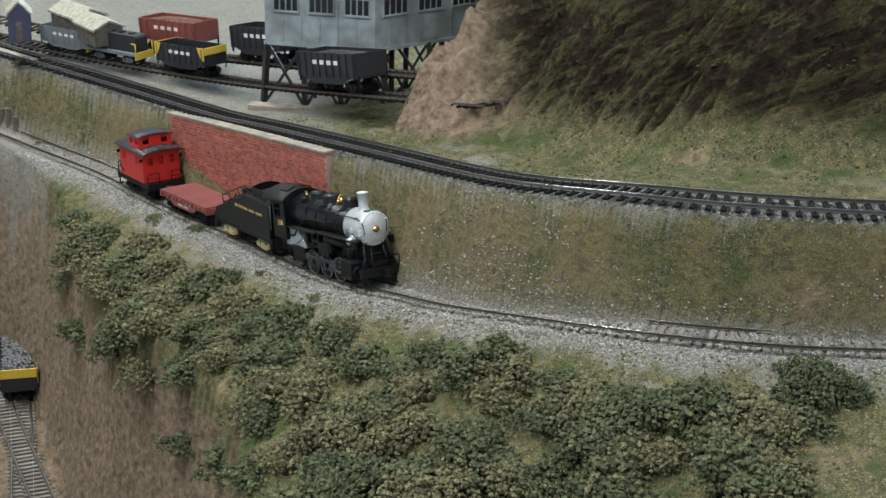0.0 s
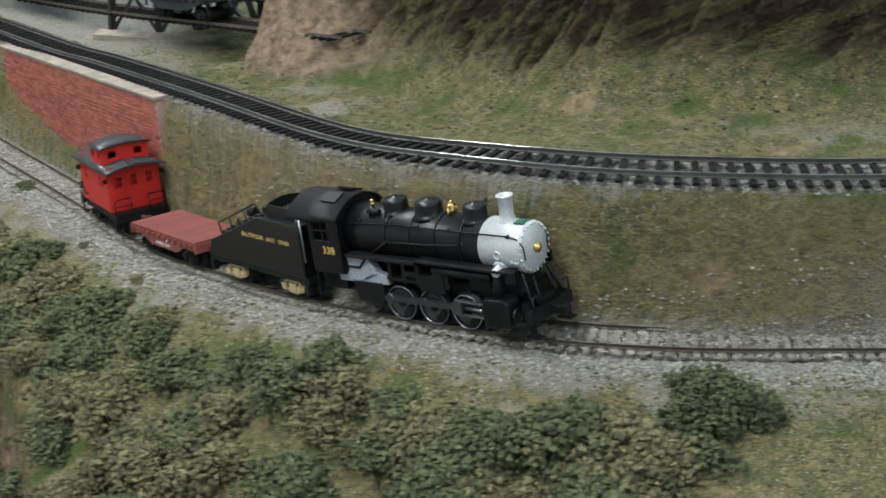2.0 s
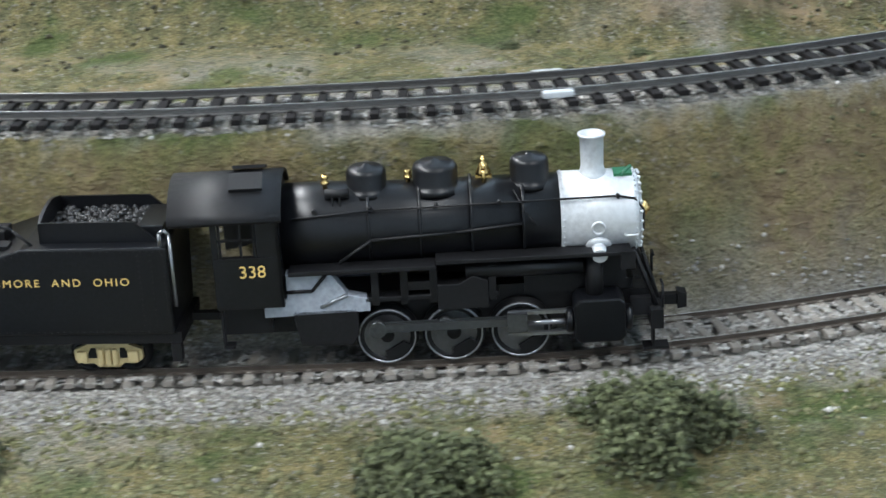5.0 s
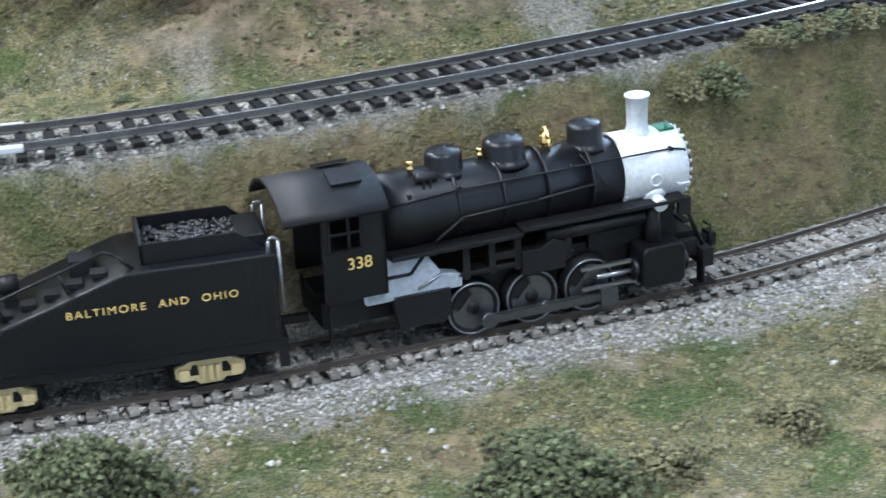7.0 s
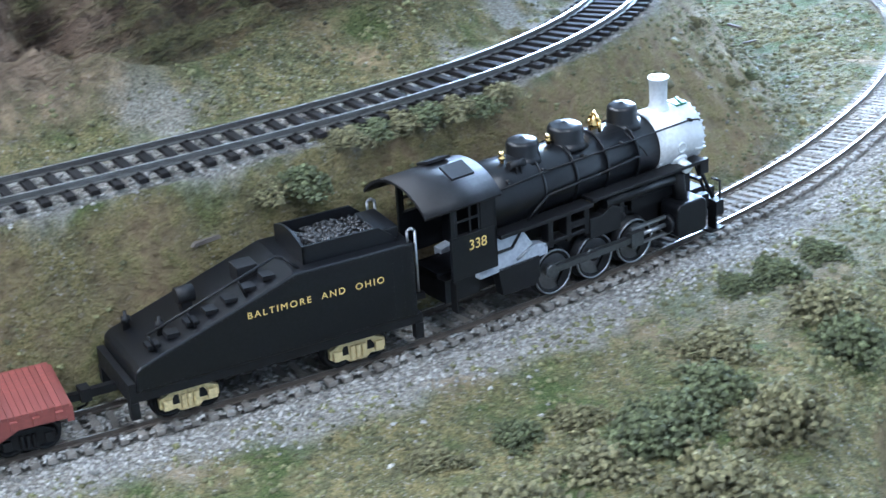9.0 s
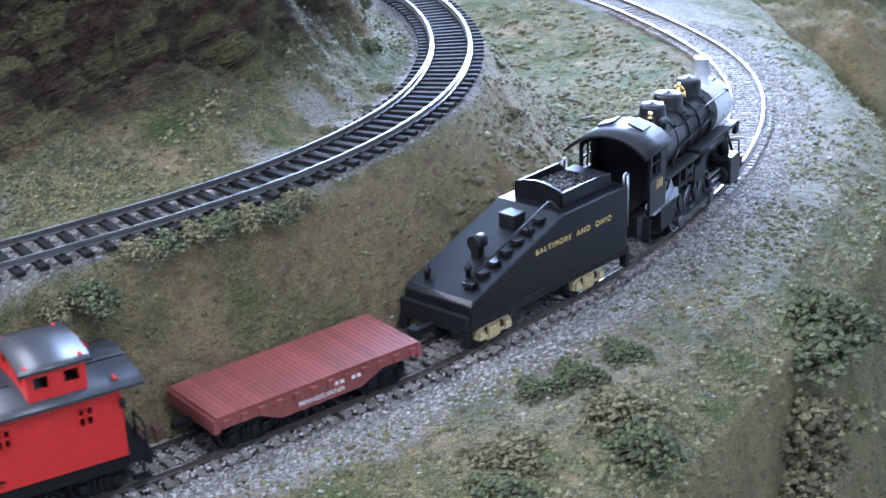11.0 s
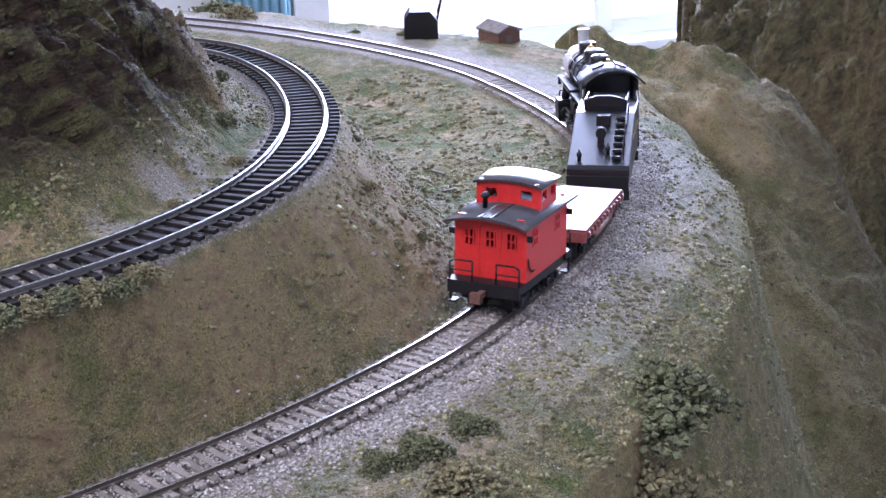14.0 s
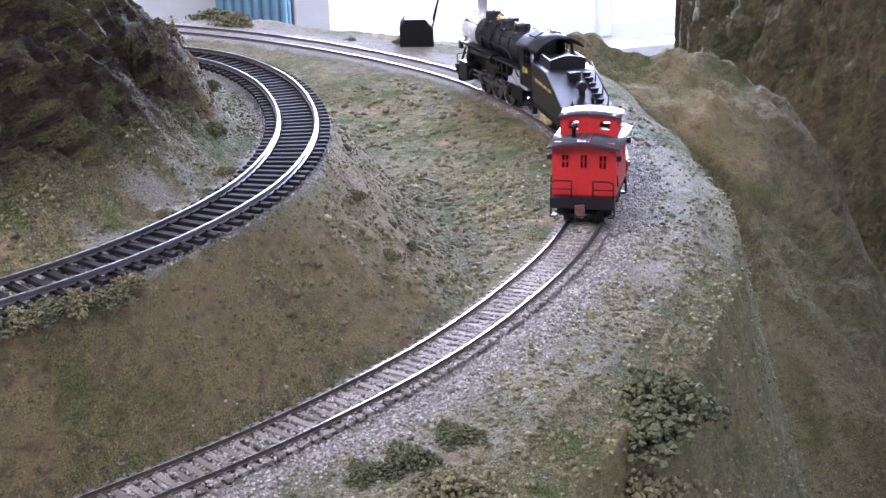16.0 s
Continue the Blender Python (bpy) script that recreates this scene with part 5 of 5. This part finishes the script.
# ---- yard behind the upper line ----
YL = [Line([deep(*p) for p in [(-.80, .80, .0515), (-.62, .60, .0515), (-.50, .505, .0515), (-.40, .445, .0515), (-.33, .412, .0515), (-.18, .37, .0515)]]),
      Line([deep(*p) for p in [(-.80, .84, .0515), (-.62, .64, .0515), (-.48, .535, .0515), (-.36, .475, .0515), (-.20, .43, .0515)]])]
for ln in YL:
    track("yard_track", "weathered yard track on dark ties in dirt", ln, .02, ln.length - .02, .0085, .024, .0028, TIEBLACK, [RAILSIDE, RAILSIDE], 1.6, .4, (.10, ln.length - .03), "yard tracks")
LOWYARD = [Line([(x, y, YARD + .004) for x, y in ((-.68, 1.20), (-.626, .97), (-.577, .714), (-.547, .541), (-.52, .36))]),
           Line([(x, y, YARD + .006) for x, y in ((-.70, .98), (-.635, .83), (-.585, .68), (-.535, .54), (-.49, .42))])]
for ln in LOWYARD:
    track("low_yard_track", "grey yard track at the foot of the cliff", ln, .02, ln.length - .02, .0065, .024, .0028, TIEBROWN, [RAILSIDE, RAILTOP], 2.0, .4, (.05, .80), "low yard tracks")


def hopper(line, s, size, colour, label, end=None, load=None):
    t = thing("hopper_car", label, "freight car", "yard cars")
    t.matrix_basis = line.m(s) @ Matrix.Diagonal((size, size, size, 1))
    bm = B()
    L, w = .046, .0155
    for sy in (-1, 1):
        y0, y1 = sorted((sy * w, sy * (w - .001)))
        prism(bm, [(-L, .016), (-L * .45, .008), (L * .45, .008), (L, .016), (L, .034), (-L, .034)], y0, y1)
    box(bm, -L, -L + .001, -w, w, .014, .034)
    box(bm, L - .001, L, -w, w, .014, .034)
    box(bm, -L, L, -w, w, .0135, .0145)
    part("body", bm, colour, t)
    for sy in (-1, 1):
        for k in range(9):
            bm = B()
            x = -L * .92 + k * L * .23
            box(bm, x - .0008, x + .0008, sy * (w + .0006) - .0006, sy * (w + .0006) + .0006, .014, .0335)
            part("rib", bm, colour, t)
        bm = B()
        for k in range(4):
            box(bm, -.02 + k * .011, -.014 + k * .011, sy * (w + .0002) - .0002, sy * (w + .0002) + .0002, .024, .0275)
        part("lettering_bars", bm, WHITE, t)
    if end:
        for sx in (-1, 1):
            bm = B()
            box(bm, sx * L - .0008, sx * L + .0008, -w, w, .0265, .0345)
            for sy in (-1, 1):
                prism(bm, [(sx * L, .0345), (sx * (L - .012), .0345), (sx * (L - .004), .0200), (sx * L, .0200)], sy * (w + .0008) - .0003, sy * (w + .0008) + .0003)
            part("end_panel", bm, end, t, "yellow painted end panel")
    if load:
        rs = np.random.RandomState(3)
        c = np.stack([rs.uniform(-L * .95, L * .95, 900), rs.uniform(-w * .9, w * .9, 900), np.zeros(900)], 1)
        c[:, 2] = .029 + .004 * np.cos(c[:, 0] / L * 1.5) * np.cos(c[:, 1] / w * 1.4)
        v, f = crumbs(c, np.full(900, .0014), rs)
        merged("gravel_load", v, f, load, t)
    bm = B()
    for sx in (-1, 1):
        for sy in (-1, 1):
            box(bm, sx * L - .0006, sx * L + .0006, sy * (w - .002) - .0006, sy * (w - .002) + .0006, .009, .016)
        box(bm, min(sx * L, sx * (L + .006)), max(sx * L, sx * (L + .006)), -.0012, .0012, .0085, .0115)
    part("end_post", bm, BLACK2, t)
    keep = len(WHEELS)
    for x in (-.030, .030):
        truck(t, x, BLACK2)
    del WHEELS[keep:]
    return t


def nearest(line, x, y):
    x, y, _ = deep(x, y, .05)
    return float(line.side(np.array([x]), np.array([y]))[0][0])


hopper(YL[0], nearest(YL[0], -.392, .437), .76, HOPPERBLACK, "black ribbed hopper car with yellow end panels", YELLOW)
hopper(YL[0], nearest(YL[0], -.466, .485), .69, GREYCAR, "weathered grey covered hopper car")
hopper(YL[1], nearest(YL[1], -.335, .465), .90, HOPPERBLACK, "black ribbed hopper car with white lettering")
hopper(YL[1], nearest(YL[1], -.40, .495), .88, MAROON, "oxide red hopper car with brown load", None, varied(mat("brown_ore_load", (0.16, 0.075, 0.05), 0.9, 0, 0.4, 1200), .3))
hopper(YL[0], nearest(YL[0], -.288, .40), .92, HOPPERBLACK, "black hopper car under the loading tipple", None, COAL)
hopper(LOWYARD[0], LOWYARD[0].length * .56, 1.0, HOPPERBLACK, "black hopper car with yellow end and gravel load", YELLOW, GRAVEL)


def diesel(line, s, size):
    t = thing("diesel_switcher", "dark weathered diesel switcher with grey frame and yellow stripes", "locomotive")
    t.matrix_basis = line.m(s) @ Matrix.Diagonal((size, size, size, 1))
    bm = B()
    box(bm, -.045, .045, -.0150, .0150, .012, .016)
    part("frame", bm, GREYCAR, t, bevel=.0004)
    bm = B()
    prism(bm, [(-.028, .016), (.042, .016), (.042, .034), (.040, .037), (-.028, .037)], -.010, .010)
    part("hood", bm, HOPPERBLACK, t, bevel=.001)
    bm = B()
    prism(bm, [(-.043, .016), (-.027, .016), (-.027, .042), (-.043, .042)], -.0145, .0145)
    cab = part("cab", bm, HOPPERBLACK, t, bevel=.001)
    for sy in (-1, 1):
        for x in (-.039, -.032):
            bm = B()
            box(bm, x - .0022, x + .0022, sy * .0146 - .0003, sy * .0146 + .0003, .030, .038)
            part("window", bm, GLASS, cab)
    for k in range(3):
        bm = B()
        turned(bm, (-.010 + k * .018, 0, .0365), (0, 0, 1), [(0, .005), (.002, .005), (.0024, .003)], 16)
        part("roof_fan", bm, BLACK2, t)
    for sx in (-1, 1):
        bm = B()
        box(bm, sx * .045 - .0006, sx * .045 + .0006, -.0150, .0150, .008, .017)
        for sy in (-1, 1):
            pipe(bm, [(sx * .045, sy * .014, .016), (sx * .045, sy * .014, .028), (sx * .038, sy * .014, .028)], .0007)
        part("end_rail", bm, YELLOW, t)
    keep = len(WHEELS)
    for x in (-.026, .026):
        truck(t, x, GREYCAR)
    del WHEELS[keep:]


diesel(YL[0], nearest(YL[0], -.432, .463), .72)


def tipple():
    """Coal loading house on a timber trestle over the yard tracks."""
    t = thing("coal_tipple", "blue-grey metal-sided loading house on black timber legs", "building")
    t.matrix_basis = FAR_LEFT
    a, b, c = Vector((-.338, .377, 0)), Vector((-.269, .360, 0)), Vector((-.200, .402, 0))
    u, v = b - a, c - b
    base, fl, ev = .047, .090, .1330
    bm = B()
    q = [a, b, c, a + v]
    lo, hi = [bm.verts.new((p.x, p.y, fl)) for p in q], [bm.verts.new((p.x, p.y, ev)) for p in q]
    bm.faces.new(lo[::-1])
    bm.faces.new(hi)
    for i in range(4):
        bm.faces.new((lo[i], lo[(i + 1) % 4], hi[(i + 1) % 4], hi[i]))
    house = part("siding", bm, CORRUG, t)
    ua, va = u.normalized(), v.normalized()
    nu, nv = Vector((ua.y, -ua.x, 0)), Vector((va.y, -va.x, 0))

    def face(o, d, n, x0, x1, z0, z1, out, mt, nm, parent):
        bm = B()
        m = Matrix(((d.x, n.x, 0, o.x), (d.y, n.y, 0, o.y), (0, 0, 1, 0), (0, 0, 0, 1)))
        box(bm, x0, x1, -.0004, out, z0, z1, 0, m)
        bmesh.ops.recalc_face_normals(bm, faces=bm.faces)
        return part(nm, bm, mt, parent)
    for o, d, n, ln in ((a, ua, nu, u.length), (b, va, nv, v.length)):
        k = int(ln / .0115)
        for i in range(1, k):
            face(o, d, n, i * ln / k - .0003, i * ln / k + .0003, fl, ev, .0005, CORRUG, "seam", house)
        face(o, d, n, -.0005, ln + .0005, fl - .001, fl + .001, .0009, CORRUG, "sill_band", house)
        face(o, d, n, -.002, ln + .002, ev, ev + .0022, .003, CORRUG, "eave", t)
        for i in range(3):
            x0 = .006 + i * ln / 3.1
            w = face(o, d, n, x0, x0 + ln * .22, .1120, .1215, .0006, GLASS, "window", t)
            for j in range(5):
                xx = x0 + j * ln * .22 / 4
                face(o, d, n, xx - .0003, xx + .0003, .1118, .1217, .0010, CORRUG, "glazing_bar", w)
            face(o, d, n, x0 - .0006, x0 + ln * .22 + .0006, .1108, .1120, .0014, CORRUG, "window_sill", w)
    bm = B()
    r0, r1 = (a + v * .5), (b + v * .5)
    pts = [a - nu * -.004, b + ua * .004, c, a + v]
    vs = [bm.verts.new((p.x, p.y, ev + .002)) for p in (a, b, c, a + v)]
    rd = [bm.verts.new((p.x, p.y, ev + .030)) for p in (r0, r1)]
    bm.faces.new((vs[0], vs[1], rd[1], rd[0]))
    bm.faces.new((vs[2], vs[3], rd[0], rd[1]))
    bm.faces.new((vs[1], vs[2], rd[1]))
    bm.faces.new((vs[3], vs[0], rd[0]))
    bm.faces.new(vs[::-1])
    part("roof", bm, CORRUG, t, "pale weathered metal roof")
    for row in (.02, .5, .98):
        tops = []
        for i in range(4):
            p = a + u * (i / 3) + v * row
            bm = B()
            foot = p + (ua * .010 if i == 3 else ua * -.004 if i == 0 else Vector()) - (nu * -.004 if row < .1 else Vector()) * -1
            for k in (0,):
                d = Vector((foot.x - p.x, foot.y - p.y, base - fl))
                m = Matrix.Translation((p.x, p.y, fl)) @ d.to_track_quat("Z", "Y").to_matrix().to_4x4()
                box(bm, -.0017, .0017, -.0017, .0017, 0, d.length, 0, m)
            part("leg", bm, TIMBER, t)
            tops.append((p, foot))
        for (p, f), (p2, f2) in zip(tops[:-1], tops[1:]):
            for s, e in (((p, fl), (f2, base)), ((f, base), (p2, fl))):
                bm = B()
                A, E = Vector((s[0].x, s[0].y, s[1])), Vector((e[0].x, e[0].y, e[1]))
                d = E - A
                m = Matrix.Translation(A) @ d.to_track_quat("Z", "Y").to_matrix().to_4x4()
                box(bm, -.0011, .0011, -.0008, .0008, 0, d.length, 0, m)
                part("cross_brace", bm, TIMBER, t)
    bm = B()
    m = Matrix(((ua.x, nu.x, 0, a.x), (ua.y, nu.y, 0, a.y), (0, 0, 1, 0), (0, 0, 0, 1)))
    box(bm, -.01, u.length + .014, -.004, .006, .044, .0495, 0, m)
    bmesh.ops.recalc_face_normals(bm, faces=bm.faces)
    part("footing", bm, ROCKPAINT, t)


tipple()


def shed(x, y, z, rz, l, w, h, wall, roofm, label, doors=True):
    t = thing("shed", label, "building", "yard sheds")
    t.matrix_basis = (FAR_LEFT if x < 0 else Matrix()) @ pose(x, y, z, 0, 0, rz)
    bm = B()
    prism(bm, [(-w / 2, 0), (w / 2, 0), (w / 2, h), (0, h * 1.4), (-w / 2, h)], -l / 2, l / 2)
    part("wall", bm, wall, t)
    for sx in (-1, 1):
        bm = B()
        prism(bm, [(0, h * 1.42), (sx * w * .58, h * .95), (sx * w * .58, h * .95 + .0016), (0, h * 1.42 + .0016)], -l * .54, l * .54)
        part("roof", bm, roofm, t)
    for yy in (-l * .25, l * .2):
        bm = B()
        box(bm, w / 2 - .0003, w / 2 + .0004, yy - l * .07, yy + l * .07, h * .4, h * .8)
        part("window", bm, GLASS, t)
    bm = B()
    box(bm, -w * .15, w * .1, -l / 2 - .0004, -l / 2 + .0004, 0, h * .75)
    part("door", bm, OLDWOOD, t)


ROOFPALE = mat("pale_shingle_roof", (0.34, 0.32, 0.26), 0.9, 0, 0.3, 300, 0.0003)
shed(-.462, .528, .048, 35, .030, .022, .012, OLDWOOD, ROOFPALE, "old grey shed with pale shingle roof")
shed(-.480, .556, .048, 40, .034, .024, .013, OLDWOOD, ROOFPALE, "weathered shed with a pale roof beside the yard")
shed(-.518, .530, .048, 10, .016, .016, .020, mat("dark_blue_siding", (0.05, 0.055, 0.10), 0.8, 0, 0.2, 200), ROOFPALE, "narrow blue tower shed by the tracks")
FX, FY, _ = deep(.700, .725, 0)
shed(FX, FY, zat(FX, FY) - .001, 20, .026, .020, .010, mat("rust_brown_siding", (0.12, 0.06, 0.045), 0.85, 0, 0.3, 200), OLDWOOD, "low rust brown shed beside the far track")


def crane():
    t = thing("rail_crane", "black crane with lattice boom beside the far track", "crane")
    x, y, _ = deep(.655, .745, 0)
    t.matrix_basis = pose(x, y, zat(x, y) - .001, 0, 0, -15)
    bm = B()
    prism(bm, [(-.014, 0), (.012, 0), (.012, .016), (.006, .024), (-.010, .024), (-.014, .018)], -.009, .009)
    part("house", bm, BLACK2, t, bevel=.0006)
    for sy in (-1, 1):
        bm = B()
        pipe(bm, [(.010, sy * .003, .010), (.024, sy * .002, .070)], .0007)
        pipe(bm, [(.012, sy * .003, .022), (.026, sy * .002, .070)], .0007)
        for k in range(7):
            a, b = k / 7, (k + 1) / 7
            pipe(bm, [(.010 + .014 * a, sy * .003, .010 + .060 * a), (.012 + .014 * b, sy * .003, .022 + .048 * b)], .0004)
        part("boom_side", bm, BLACK2, t)


crane()
# timber crib at the far left bank
crib = thing("timber_crib", "weathered vertical timber crib against the bank", "retaining wall")
for k in range(7):
    bm = B()
    box(bm, -.0024, .0024, -.0016, .0016, 0, .030 + .003 * (k % 3))
    ob = part("post", bm, OLDWOOD, crib, bevel=.0003)
    ob.location = deep(-.545 + k * .0058, .487 - k * .0052, -.008)

# ---- motion of the train ----
# seconds and the place of the cab's number along the lower line
RUN = [(0, 0.864), (0.5, 0.928), (1, 1.008), (1.5, 1.065), (2, 1.121), (2.5, 1.167), (3, 1.206), (3.2, 1.2225), (5.3, 1.405), (5.5, 1.4235), (6, 1.465), (6.5, 1.5075), (7, 1.5565), (7.5, 1.608), (8, 1.6535), (8.5, 1.696), (9, 1.737), (9.5, 1.773), (10, 1.8195), (10.2, 1.8415), (12.3, 2.0815), (12.5, 2.1035), (13, 2.155), (13.5, 2.201), (14, 2.244), (14.5, 2.2905), (15, 2.3285), (15.5, 2.368), (16, 2.4085)]


def run(t):
    ts, ss = [r[0] for r in RUN], [r[1] for r in RUN]
    return float(np.interp(t, ts, ss))


def motions():
    times = [k * .2 for k in range(81)]
    smooth = {}
    for t in times:
        smooth[t] = sum(run(min(16, max(0, t + d)) ) + (0 if 0 <= t + d <= 16 else .083 * (t + d - min(16, max(0, t + d)))) for d in (-.3, -.15, 0, .15, .3)) / 5
    for ob, mid, half in ((ENGINE, .0525, .0185), (TENDER, -.0700, .0285), (FLAT, -.1770, .0275), (VAN, -.2700, .0143)):
        walk(ob, [(t, LOW.m(smooth[t] + mid + half, smooth[t] + mid - half)) for t in times])
    for ob, r, place, _ in WHEELS:
        walk(ob, [(t, pose(*place) @ Matrix.Rotation((smooth[t] - smooth[0]) / r, 4, "Y")) for t in times])
    for ob, ph, throw in RODS:
        rows = []
        for t in times:
            a = (smooth[t] - smooth[0]) / .0082
            rows.append((t, pose(throw * math.sin(a), 0, .0082 + throw * math.cos(a))))
        walk(ob, rows)


motions()
